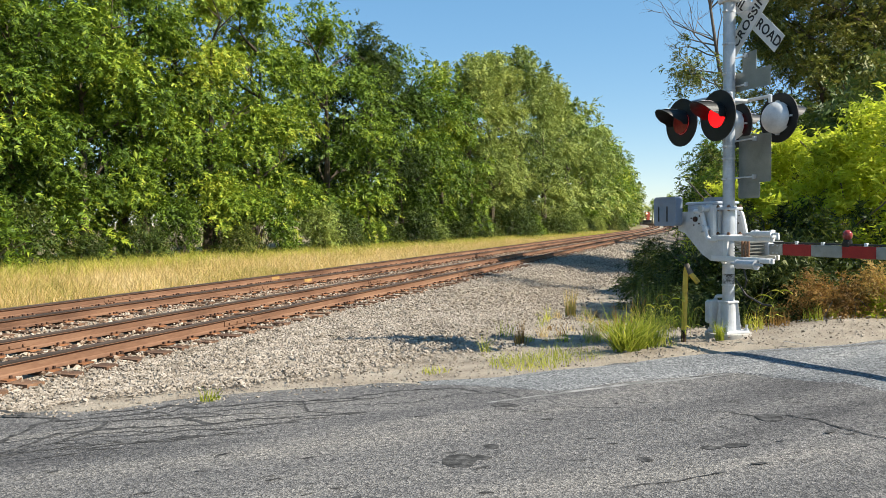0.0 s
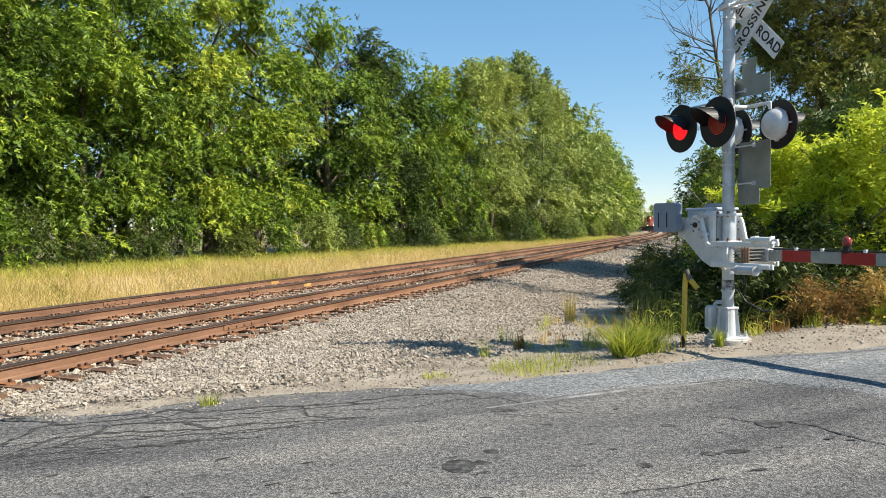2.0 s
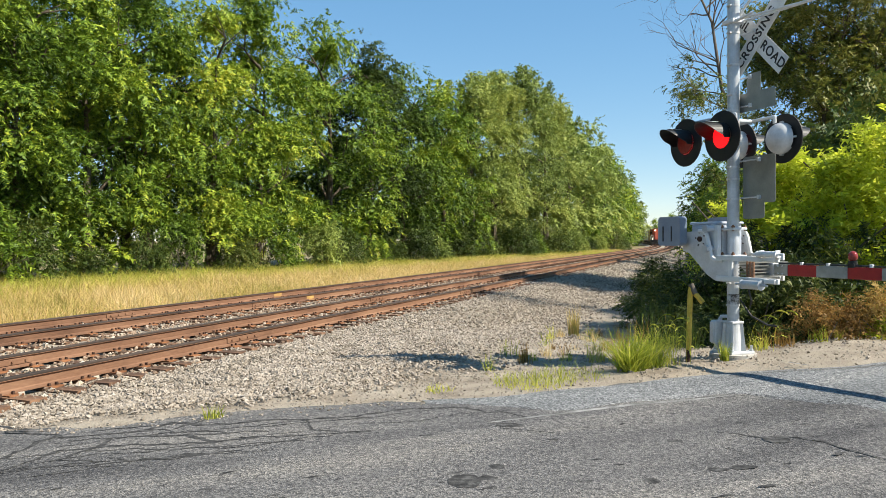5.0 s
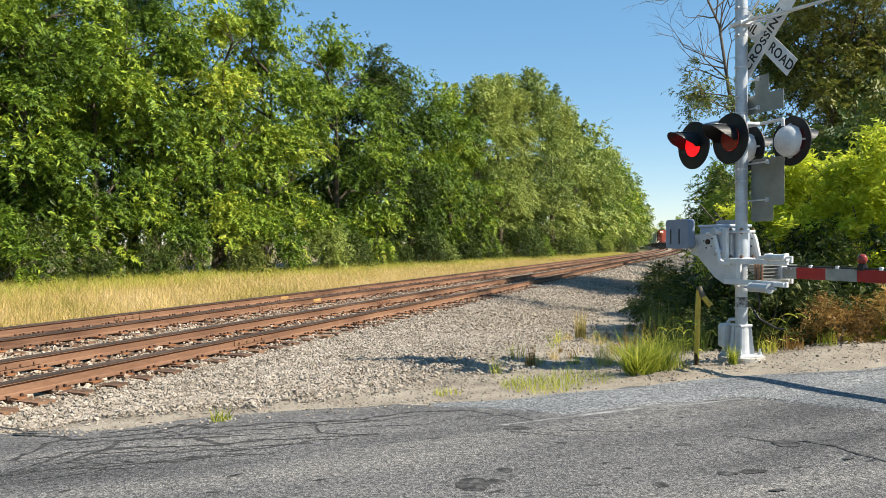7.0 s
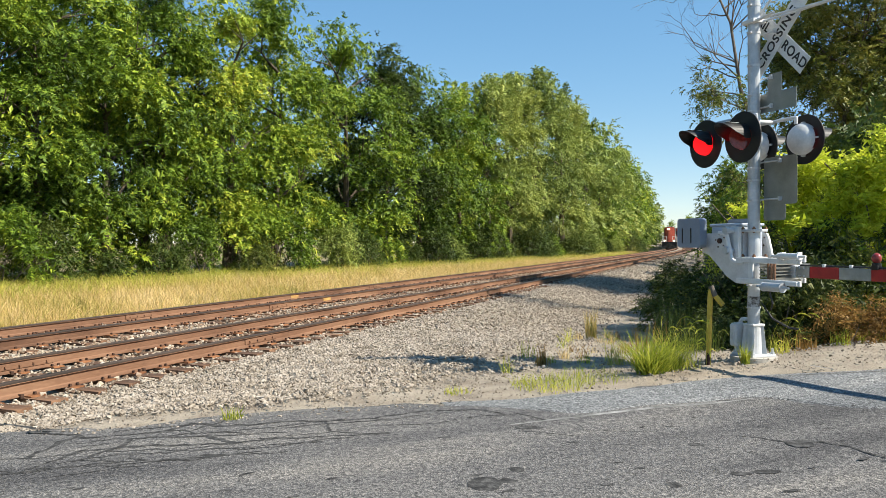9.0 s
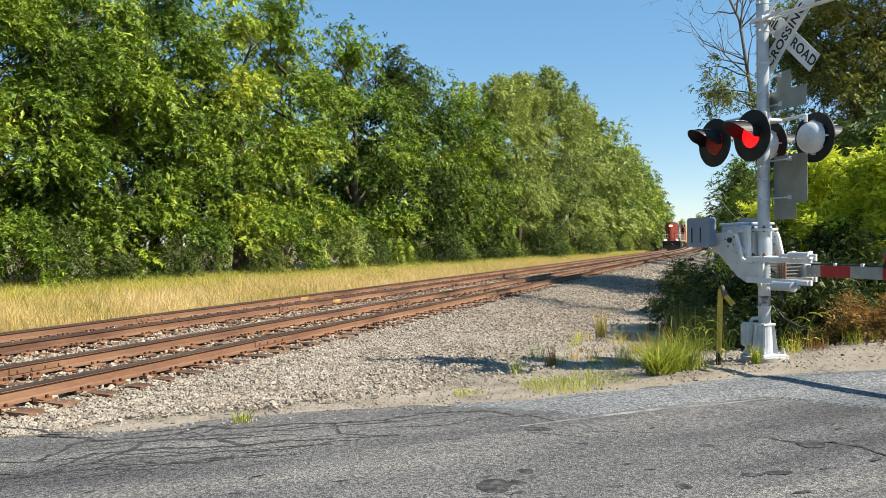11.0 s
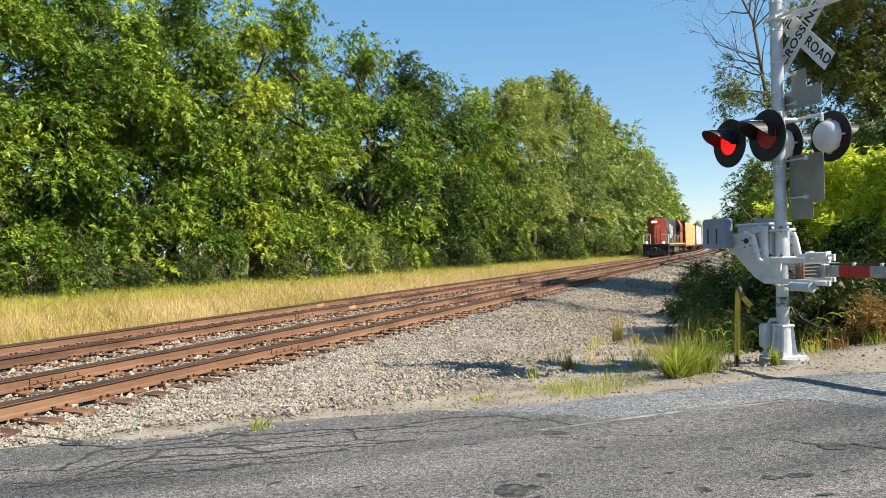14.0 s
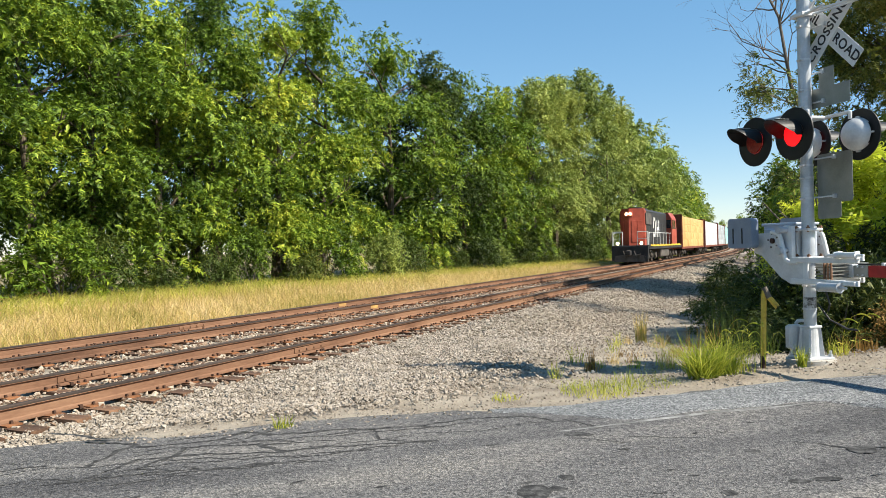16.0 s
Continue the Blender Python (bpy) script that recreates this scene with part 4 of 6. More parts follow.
def bare_tree(seed, x, y, h, label, leaves, fork=2):
    rnd, nrr = random.Random(seed), np.random.default_rng(seed)
    t = empty("tree", pose(x, y, ground_z(x, y) - 0.1), label, "tree", "trees beyond the signal")
    bm = bmesh.new()
    tips = []
    p = Vector((0, 0, 0))
    for i in range(6):
        q = p + Vector((rnd.gauss(0, 0.12), rnd.gauss(0, 0.12), h / 6))
        tube(bm, p, q, 0.017 * h * (1 - 0.13 * i), 0.017 * h * (1 - 0.13 * (i + 1)), seg=9)
        if i > 0:
            for j in range(4):
                a = rnd.uniform(0, math.tau)
                limb(bm, q, (math.cos(a), math.sin(a), 0.75), h * 0.24, (0.006 if fork == 2 else 0.0038) * h, rnd, fork, tips)
        p = q
    part("trunk", bm, M_BARK, t)
    cs = [(*tp, rnd.uniform(0.45, 1.0), 0.8) for tp in tips if rnd.random() < leaves]
    v = spray_cloud(nrr, cs, 15, 13, 0.50, 0.16)
    w = leaf_cloud(nrr, cs, 26, 0.22)
    ob = new("crown", tri_soup("crown", np.concatenate([v, w[:, (0, 1, 2)]]), 1, [(0, 1, 2)], M_LEAF_OLIVE))
    ob.parent = t


def dead_tree(seed, pts, r, label):
    """A leaning dead tree: a bent trunk along pts with bare forking branches, and a few leaves low down."""
    rnd, nrr = random.Random(seed), np.random.default_rng(seed)
    x, y = pts[0][0], pts[0][1]
    t = empty("tree", pose(x, y, ground_z(x, y) - 0.1), label, "tree", "trees beyond the signal")
    bm = bmesh.new()
    tips, low = [], []
    pts = [Vector((a - x, b - y, c)) for a, b, c in pts]
    k = len(pts) - 1
    for i in range(k):
        tube(bm, pts[i], pts[i + 1], r * (1 - 0.8 * i / k), r * (1 - 0.8 * (i + 1) / k), seg=7)
        if i:
            for j in range(4 if i < 3 else 10):
                a = rnd.uniform(0, math.tau)
                p = pts[i].lerp(pts[i + 1], rnd.random())
                limb(bm, p, (math.cos(a) - 0.35, 0.6 * math.sin(a), rnd.uniform(0.1, 1.0)), rnd.uniform(0.7, 1.0) if i < 3 else rnd.uniform(0.9, 1.5), r * 0.24, rnd, 3, low if i < 3 else tips)
    part("trunk", bm, M_BARK_GREY, t, "bare grey trunk and twigs")
    cs = [(*tp, rnd.uniform(0.25, 0.55), 0.8) for tp in low if rnd.random() < 0.34]
    ob = new("crown", tri_soup("crown", spray_cloud(nrr, cs, 7, 11, 0.32, 0.10), 1, [(0, 1, 2)], M_LEAF_DARK))
    ob.parent = t


bare_tree(31, 4.3, 34.0, 9.4, "tall tree with dark olive leaves behind the signal", 1.0)
bare_tree(33, 6.6, 36.0, 10.2, "tall dark tree with dense leaves", 1.0)
bare_tree(34, 9.6, 38.0, 11.2, "tall dark tree with dense leaves", 0.95)
dead_tree(32, [(1.3, 24.0, 0.0), (1.1, 24.0, 3.2), (0.85, 24.0, 5.3), (0.30, 23.9, 6.9), (0.02, 23.8, 8.9), (-0.7, 23.7, 10.6)], 0.105, "thin half-dead tree with bare twigs")


# ---- crossing signal ----
PX, PY, PZ = 0.46, 10.01, 0.14
BOOM = -49.0
sig = empty("crossing_signal", pose(PX, PY, PZ, 0, 0, BOOM), "galvanised railway crossing signal with lowered striped gate", "crossing signal")
# local x runs along the gate arm, local y along the road, away from the watcher; z from the foot
H0 = -PZ


def ring_of(bm, r, z0, z1, seg=28):
    tube(bm, (0, 0, z0), (0, 0, z1), r, seg=seg)


bm = bmesh.new()
tube(bm, (0, 0, -0.25), (0, 0, 0.02), 0.29, 0.28, seg=32)
part("footing", bm, M_CONCRETE, sig, "round concrete footing")
bm = bmesh.new()
box(bm, (0, 0, 0.035), (0.36, 0.36, 0.03), bevel=0.006)
tube(bm, (0, 0, 0.05), (0, 0, 0.40), 0.098, 0.084, seg=20)
for a in range(4):
    m = Matrix.Rotation(math.tau * a / 4 + math.pi / 4, 4, "Z")
    prism(bm, [(0.080, 0.05), (0.150, 0.05), (0.112, 0.40), (0.080, 0.40)], m @ Matrix.Rotation(math.pi / 2, 4, "X") @ Matrix.Translation((0, 0, -0.012)), 0.024)
box(bm, (0, 0, 0.405), (0.185, 0.185, 0.03), bevel=0.008)
base = part("pedestal", bm, M_ALU, sig, "cast aluminium mast base")
for sx in (-1, 1):
    for sy in (-1, 1):
        bm = bmesh.new()
        tube(bm, (sx * 0.15, sy * 0.15, 0.04), (sx * 0.15, sy * 0.15, 0.12), 0.014, seg=8)
        tube(bm, (sx * 0.15, sy * 0.15, 0.05), (sx * 0.15, sy * 0.15, 0.075), 0.028, seg=6)
        part("anchor_bolt", bm, M_GALV, base)
bm = bmesh.new()
box(bm, (-0.165, -0.10, 0.27), (0.09, 0.16, 0.30), bevel=0.02)
box(bm, (-0.165, -0.187, 0.27), (0.07, 0.02, 0.26), bevel=0.006)
pipe(bm, [(-0.20, -0.08, 0.12), (-0.20, -0.08, 0.03)], 0.03)
pipe(bm, [(-0.20, -0.04, 0.42), (-0.17, -0.03, 0.46), (-0.08, 0.0, 0.47)], 0.022)
part("junction_box", bm, M_ALU, sig, "grey metal junction box")
bm = bmesh.new()
tube(bm, (0, 0, 0.40), (0, 0, 5.0), 0.073, seg=24)
bmesh.ops.create_icosphere(bm, subdivisions=2, radius=0.074, matrix=Matrix.Translation((0, 0, 5.0)))
mast = part("mast", bm, M_GALV, sig, "galvanised steel mast")
for z in (2.35, 2.2, 1.95, 3.05, 3.25, 3.62, 4.02, 4.36, 0.62, 0.9):
    bm = bmesh.new()
    tube(bm, (0, 0, z - 0.012), (0, 0, z + 0.012), 0.078, seg=24)
    tube(bm, (-0.02, -0.085, z), (0.05, -0.085, z), 0.012, seg=6)
    part("band", bm, M_ALU, mast)
bm = bmesh.new()
tube(bm, (0, 0, 0.62), (0, 0, 0.76), 0.0745, seg=24)
part("scuffed_sleeve", bm, M_SCUFF, mast, "scuffed grey sleeve")


# flashing lamps
def visor(bm):
    """A hood: a bent sheet over the upper half of the lens, longer above."""
    k = 18
    inner, outer = [], []
    for i in range(k + 1):
        a = radians(-12) + radians(204) * i / k
        reach = 0.36 * (0.35 + 0.65 * max(0.0, math.sin(a)) ** 0.7) if math.sin(a) > 0 else 0.36 * 0.35 * (1 + math.sin(a) * 1.2)
        for lst, r in ((inner, 0.150), (outer, 0.157)):
            lst.append((bm.verts.new((r * math.cos(a), -0.01, r * math.sin(a))), bm.verts.new((r * 1.04 * math.cos(a), -reach, r * 1.04 * math.sin(a) - 0.03 * reach))))
    for lst, flip in ((inner, 1), (outer, 0)):
        for (a, b), (c, d) in zip(lst, lst[1:]):
            bm.faces.new((a, b, d, c) if flip else (a, c, d, b))
    for (a, b), (c, d), (e, f), (g, h) in zip(inner, inner[1:], outer, outer[1:]):
        bm.faces.new((b, f, h, d))


lamp_units = []


def lamp(x, side, lit):
    """A lamp with its black disc; side -1 faces one way along the road, +1 the other."""
    m = pose(x, side * 0.44, 2.68, 0, 0, 0 if side < 0 else 180)
    bm = bmesh.new()
    k = 48
    rings = [[bm.verts.new((r * math.cos(math.tau * i / k), yy, r * math.sin(math.tau * i / k))) for i in range(k)] for r, yy in ((0.150, 0.0), (0.302, 0.0), (0.302, 0.012), (0.150, 0.012))]
    for a in range(4):
        for i in range(k):
            bm.faces.new((rings[a][i], rings[a][(i + 1) % k], rings[(a + 1) % 4][(i + 1) % k], rings[(a + 1) % 4][i]))
    bmesh.ops.recalc_face_normals(bm, faces=bm.faces[:])
    disc = part("flashing_lamp", bm, M_BLACK, sig, "red flashing lamp on a black disc")
    disc.matrix_basis = m
    bm = bmesh.new()
    bmesh.ops.create_uvsphere(bm, u_segments=28, v_segments=14, radius=0.195, matrix=Matrix.Translation((0, 0.04, 0)) @ Matrix.Diagonal((1, 0.8, 1, 1)))
    bmesh.ops.delete(bm, geom=[v for v in bm.verts if v.co.y < 0.012], context="VERTS")
    for i in range(28):
        a = math.tau * i / 28
        box(bm, (0.20 * math.cos(a), 0.028, 0.20 * math.sin(a)), (0.045, 0.03, 0.02), None) if i % 7 == 0 else None
    part("housing", bm, M_ALU, disc, "silver lamp housing").data.shade_smooth()
    bm = bmesh.new()
    visor(bm)
    part("visor", bm, M_BLACK, disc, "black visor")
    # pale plate that paints the sunlit sheen on top of the black visor
    bm = bmesh.new()
    box(bm, (0, -0.19, 0.158), (0.12, 0.18, 0.004), bevel=0.001)
    part("visor_shine", bm, M_ALU, disc, "grey sheen painted on the visor top")
    # a disc with a glowing face and a dull face, which turns over
    bm = bmesh.new()
    tube(bm, (0, -0.004, 0), (0, 0.004, 0), 0.144, seg=32)
    ob = part("light_unit", bm, M_LENS_OFF, disc, "round red light unit")
    ob.data.materials.append(M_LENS_ON)
    for f in ob.data.polygons:
        if f.normal.y < -0.5:
            f.material_index = 1
    ob.matrix_basis = pose(0, -0.005, 0)
    lamp_units.append((ob, lit))
    return disc


lamp(-0.365, -1, 0)
lamp(0.30, -1, 1)
lamp(-0.37, 1, 0)
lamp(0.37, 1, 1)
bm = bmesh.new()
for side in (-1, 1):
    pipe(bm, [(0, side * 0.05, 2.93), (0, side * 0.27, 2.93)], 0.028)
    pipe(bm, [(-0.37, side * 0.30, 2.86), (-0.37, side * 0.30, 2.94), (0.37, side * 0.30, 2.94), (0.37, side * 0.30, 2.86)], 0.022)
part("crossarm", bm, M_ALU, sig, "silver lamp crossarm")

# crossbuck and plates
bm = bmesh.new()
cb = Matrix.Translation((0.20, 0.17, 3.93))
buck = None
for ang, yy in ((45, 0.0), (-45, 0.012)):
    bm2 = bmesh.new()
    box(bm2, (0, 0, 0), (1.22, 0.006, 0.229), bevel=0.0025)
    bmesh.ops.transform(bm2, matrix=cb @ Matrix.Translation((0, yy, 0)) @ Matrix.Rotation(radians(-ang), 4, "Y"), verts=bm2.verts[:])
    b = part("crossbuck_blade", bm2, M_WHITE, sig, "white crossbuck blade with black letters")
    words = (("CROSSING", 0.0),) if ang == 45 else (("RAIL", -0.37), ("ROAD", 0.37))
    for word, at in words:
        cu = bpy.data.curves.new("lettering", "FONT")
        cu.body, cu.size, cu.align_x, cu.align_y, cu.extrude = word, 0.165, "CENTER", "CENTER", 0.0015
        cu.space_character = 1.08
        cu.offset = 0.003
        tob = bpy.data.objects.new("lettering_curve", cu)
        scene.collection.objects.link(tob)
        bpy.context.view_layer.update()
        me = bpy.data.meshes.new_from_object(tob.evaluated_get(bpy.context.evaluated_depsgraph_get()))
        bpy.data.objects.remove(tob)
        me.materials.clear()
        me.materials.append(M_LETTER)
        lo = new("lettering", me)
        lo.parent = b
        lo.matrix_basis = cb @ Matrix.Translation((0, yy - 0.0055, 0)) @ Matrix.Rotation(radians(-ang), 4, "Y") @ Matrix.Translation((at, 0, 0)) @ Matrix.Rotation(math.pi / 2, 4, "X")
bm.free()


def rounded(w, h, r=0.03, k=5):
    out = []
    for cx, cy, a0 in ((w / 2 - r, h / 2 - r, 0), (-w / 2 + r, h / 2 - r, 90), (-w / 2 + r, -h / 2 + r, 180), (w / 2 - r, -h / 2 + r, 270)):
        for i in range(k + 1):
            a = radians(a0 + 90 * i / k)
            out.append((cx + r * math.cos(a), cy + r * math.sin(a)))
    return out


UP = Matrix.Rotation(math.pi / 2, 4, "X")
bm = bmesh.new()
tee = [(-0.345, -0.23), (0.345, -0.23), (0.345, 0.0), (0.115, 0.0), (0.115, 0.23), (-0.115, 0.23), (-0.115, 0.0), (-0.345, 0.0)]
prism(bm, tee, Matrix.Translation((0.24, 0.10, 3.26)) @ UP, 0.004)
part("track_count_plate", bm, M_PLATEBACK, sig, "grey back of an inverted-T plate")
for nm, w, h, z, x in (("sign_plate", 0.53, 0.58, 2.18, 0.32), ("small_plate", 0.36, 0.2, 1.80, 0.23)):
    bm = bmesh.new()
    prism(bm, rounded(w, h), Matrix.Translation((x, 0.11, z)) @ UP, 0.004)
    part(nm, bm, M_PLATEBACK, sig, "grey back of a metal sign")
for z, x1 in ((2.42, 0.34), (1.96, 0.34), (3.45, 0.2), (3.10, 0.2), (4.0, 0.25)):
    bm = bmesh.new()
    pipe(bm, [(0.0, 0.085, z), (x1, 0.085, z)], 0.010, 6)
    box(bm, (x1, 0.085, z), (0.03, 0.04, 0.05))
    part("plate_bracket", bm, M_ALU, sig, "silver sign bracket")
bm = bmesh.new()
box(bm, (0, 0, 4.16), (0.2, 0.2, 0.05), bevel=0.008)
sb = part("sign_bracket", bm, M_WHITE, sig, "white bracket clamp")
for pts in ([(0.05, 0.06, 4.16), (0.4, 0.1, 4.15), (1.3, 0.12, 4.12)], [(0.05, -0.06, 4.16), (0.4, -0.04, 4.14), (1.3, 0.08, 4.10)], [(-0.02, 0.05, 4.18), (0.25, 0.08, 4.44), (0.5, 0.1, 4.46), (1.0, 0.12, 4.44)], [(0.05, -0.05, 4.14), (0.5, -0.16, 4.13)]):
    bm = bmesh.new()
    pipe(bm, pts, 0.016)
    part("bracket_tube", bm, M_WHITE, sb, "white bracket tube")

# gate mechanism: a case on the mast between two side plates, which carry the weights and the arm's frame
bm = bmesh.new()
box(bm, (-0.40, 0.08, 1.42), (0.50, 0.40, 0.46), bevel=0.03)
box(bm, (-0.40, 0.08, 1.655), (0.53, 0.43, 0.035), bevel=0.012)
box(bm, (-0.40, -0.125, 1.42), (0.42, 0.03, 0.36), bevel=0.01)
case = part("mechanism_case", bm, M_CASE, sig, "blue-grey gate mechanism case")
bm = bmesh.new()
prism(bm, [(-0.22, 1.20), (-0.07, 1.20), (-0.07, 1.62), (-0.20, 1.64), (-0.25, 1.52), (-0.19, 1.42)], Matrix.Translation((0, -0.13, 0)) @ UP, 0.05)
lug = part("case_bracket", bm, M_WHITE, sig, "white cast bracket")
for z in (1.33, 1.58):
    bm = bmesh.new()
    tube(bm, (-0.16, -0.28, z), (-0.16, -0.13, z), 0.036, seg=14)
    tube(bm, (-0.16, -0.31, z), (-0.16, -0.27, z), 0.050, seg=6)
    part("clamp_bolt", bm, M_GALV, lug)
bm = bmesh.new()
for z in (1.235, 1.575):
    box(bm, (0.0, 0.0, z), (0.25, 0.22, 0.035), bevel=0.008)
box(bm, (-0.09, 0.0, 1.405), (0.02, 0.20, 0.32), bevel=0.006)
clamp = part("mast_clamp", bm, M_ALU, sig, "silver mast clamp")
for sx in (-0.09, 0.10):
    for sy in (-0.09, 0.09):
        for z in (1.235, 1.575):
            bm = bmesh.new()
            tube(bm, (sx, sy, z - 0.03), (sx, sy, z + 0.05), 0.013, seg=8)
            tube(bm, (sx, sy, z + 0.015), (sx, sy, z + 0.035), 0.024, seg=6)
            part("clamp_bolt", bm, M_RAIL, clamp, "rusty bolt")
side_plate = [(-0.66, 1.545), (-0.27, 1.55), (-0.21, 1.525), (-0.18, 1.46), (-0.125, 1.26), (-0.10, 1.21), (-0.05, 1.185), (0.20, 1.185), (0.20, 0.925), (-0.02, 0.925), (-0.19, 1.0), (-0.53, 1.27), (-0.66, 1.30)]
inner_edge = [(-0.34, 1.552), (-0.27, 1.55), (-0.21, 1.525), (-0.18, 1.46), (-0.125, 1.26), (-0.10, 1.21), (-0.04, 1.185), (0.10, 1.185)]
for sy in (-0.235, 0.40):
    bm = bmesh.new()
    prism(bm, side_plate, Matrix.Translation((0, sy, 0)) @ UP, 0.015)
    arm = part("counterweight_arm", bm, M_ALU, sig, "silver painted counterweight arm")
    bm = bmesh.new()
    pipe(bm, [(a, sy - 0.008, b) for a, b in inner_edge], 0.027)
    part("rim", bm, M_WHITE, arm, "white rounded rim")
    # solid dark stub; its colour stands for the shade inside a pivot hole
    bm = bmesh.new()
    tube(bm, (-0.31, sy - 0.04, 1.45), (-0.31, sy, 1.45), 0.034, seg=12)
    part("pivot", bm, M_SPIKE, arm, "dark stub painting the shade of the pivot hole")
    for a in range(5):
        bm = bmesh.new()
        dx, dz = 0.085 * math.cos(a * 1.256 + 0.5), 0.085 * math.sin(a * 1.256 + 0.5)
        tube(bm, (-0.31 + dx, sy - 0.025, 1.45 + dz), (-0.31 + dx, sy, 1.45 + dz), 0.010, seg=6)
        part("plate_bolt", bm, M_SPIKE, arm, "small dark bolt")
for sy, x0, x1 in ((-0.25, -0.01, 1.0), (0.40, -0.1, 0.42)):
    for z in (1.215, 0.965):
        bm = bmesh.new()
        box(bm, ((x0 + x1) / 2, sy, z), (x1 - x0, 0.035, 0.062), bevel=0.008)
        box(bm, (x1 - 0.10, sy - 0.02, z), (0.16, 0.05, 0.045), bevel=0.006)
        part("frame_bar", bm, M_WHITE, sig, "white bar of the arm's frame")
    bm = bmesh.new()
    box(bm, (0.235, sy, 1.09), (0.07, 0.030, 0.19), bevel=0.006)
    part("frame_upright", bm, M_WHITE, sig, "white upright of the arm's frame")
for i in range(5):
    bm = bmesh.new()
    box(bm, (0.42, 0.08, 1.01 + 0.04 * i), (0.26, 0.52, 0.012))
    part("spring_plate", bm, M_PLATEBACK, sig, "grey steel spring plate")
for i in range(3):
    bm = bmesh.new()
    tube(bm, (0.46 + 0.05 * i, -0.20, 0.99), (0.46 + 0.05 * i, -0.20, 1.19), 0.014, seg=8)
    part("rod", bm, M_RAIL, sig, "rusty upright rod")
for z, x0, r, m in ((1.275, 0.74, 0.034, M_WHITE), (0.915, 0.50, 0.052, M_GALV)):
    bm = bmesh.new()
    tube(bm, (x0, -0.30, z), (x0 + 0.28, -0.30, z), r, seg=18)
    tube(bm, (x0 - 0.12, -0.30, z), (x0 + 0.38, -0.30, z), 0.014, seg=8)
    tube(bm, (x0 - 0.012, -0.30, z), (x0, -0.30, z), r * 1.12, seg=18)
    tube(bm, (x0 + 0.28, -0.30, z), (x0 + 0.292, -0.30, z), r * 1.12, seg=18)
    box(bm, (x0 + 0.02, -0.27, z), (0.03, 0.06, 0.09), bevel=0.005)
    box(bm, (x0 + 0.26, -0.27, z), (0.03, 0.06, 0.09), bevel=0.005)
    part("shock_absorber", bm, m, sig, "buffer cylinder with its rod")
# weights: slabs bolted outside the plates, with rounded corners; black strips paint two upright slots' shade
slab = [(a - 0.755, b + 1.555) for a, b in rounded(0.46, 0.385, 0.05)]
for sy in (-0.40, 0.43):
    bm = bmesh.new()
    prism(bm, slab, Matrix.Translation((0, sy + 0.11, 0)) @ UP, 0.11)
    bmesh.ops.bevel(bm, geom=[e for e in bm.edges if e.calc_face_angle(0) > 1.0], offset=0.012, segments=2, affect="EDGES")
    cw = part("counterweight", bm, M_CWT, sig, "blue-grey counterweight slab")
    for x in (-0.875, -0.70):
        bm = bmesh.new()
        box(bm, (x, sy - 0.001, 1.52), (0.022, 0.006, 0.20))
        part("slot", bm, M_BLACK, cw, "black strip painting the shade of a slot")
bm = bmesh.new()
tube(bm, (-0.60, -0.32, 1.45), (-0.60, 0.46, 1.45), 0.04, seg=12)
part("counterweight_shaft", bm, M_GALV, sig, "steel shaft between the weights")

# gate arm, in stripes
bm = bmesh.new()
box(bm, (0.42, 0.10, 1.085), (0.36, 0.09, 0.15), bevel=0.008)
gate = part("gate_arm", bm, M_GALV, sig, "gate arm with red and white stripes")
bm = bmesh.new()
box(bm, (0.675, 0.10, 1.085), (0.24, 0.05, 0.13), bevel=0.006)
part("stripe", bm, M_WHITETAPE, gate)
for i in range(15):
    bm = bmesh.new()
    x0 = 0.80 + 0.406 * i
    box(bm, (x0 + 0.203, 0.10, 1.085), (0.405, 0.05 - 0.001 * i, 0.13 - 0.002 * i), bevel=0.006)
    part("stripe", bm, M_REDTAPE if i % 2 == 0 else M_WHITETAPE, gate, "red stripe" if i % 2 == 0 else "white stripe")
for x in (0.66, 0.73):
    for z in (1.04, 1.13):
        bm = bmesh.new()
        tube(bm, (x, 0.06, z), (x, 0.076, z), 0.010, seg=6)
        part("arm_bolt", bm, M_GALV, gate)
bm = bmesh.new()
box(bm, (3.6, 0.10, 1.163), (5.9, 0.02, 0.018), bevel=0.004)
pipe(bm, [(0.36, -0.1, 0.88), (0.40, -0.08, 0.70), (0.34, -0.05, 0.62)], 0.011, 8)
pipe(bm, [(0.24, -0.1, 0.70), (0.36, -0.05, 0.52), (0.52, 0.05, 0.42), (0.62, 0.1, 0.41)], 0.011, 8)
part("cable", bm, M_RUBBER, gate, "black cable conduit")
for x in (1.0, 1.36, 1.9, 2.4):
    bm = bmesh.new()
    box(bm, (x, 0.085, 1.166), (0.035, 0.03, 0.035), bevel=0.004)
    part("cable_clip", bm, M_WHITE, gate, "white cable clip")
for x in (1.66, 3.9, 6.2):
    bm = bmesh.new()
    box(bm, (x, 0.10, 1.165), (0.08, 0.07, 0.05), bevel=0.008)
    tube(bm, (x, 0.10, 1.18), (x, 0.10, 1.215), 0.045, seg=18)
    holder = part("gate_lamp", bm, M_BLACK, gate, "small red lamp in a black holder")
    bm = bmesh.new()
    bmesh.ops.create_uvsphere(bm, u_segments=18, v_segments=10, radius=0.05, matrix=Matrix.Translation((x, 0.10, 1.262)) @ Matrix.Diagonal((1, 1, 1.15, 1)))
    part("lens", bm, M_LENS_OFF, holder, "dark red lens").data.shade_smooth()

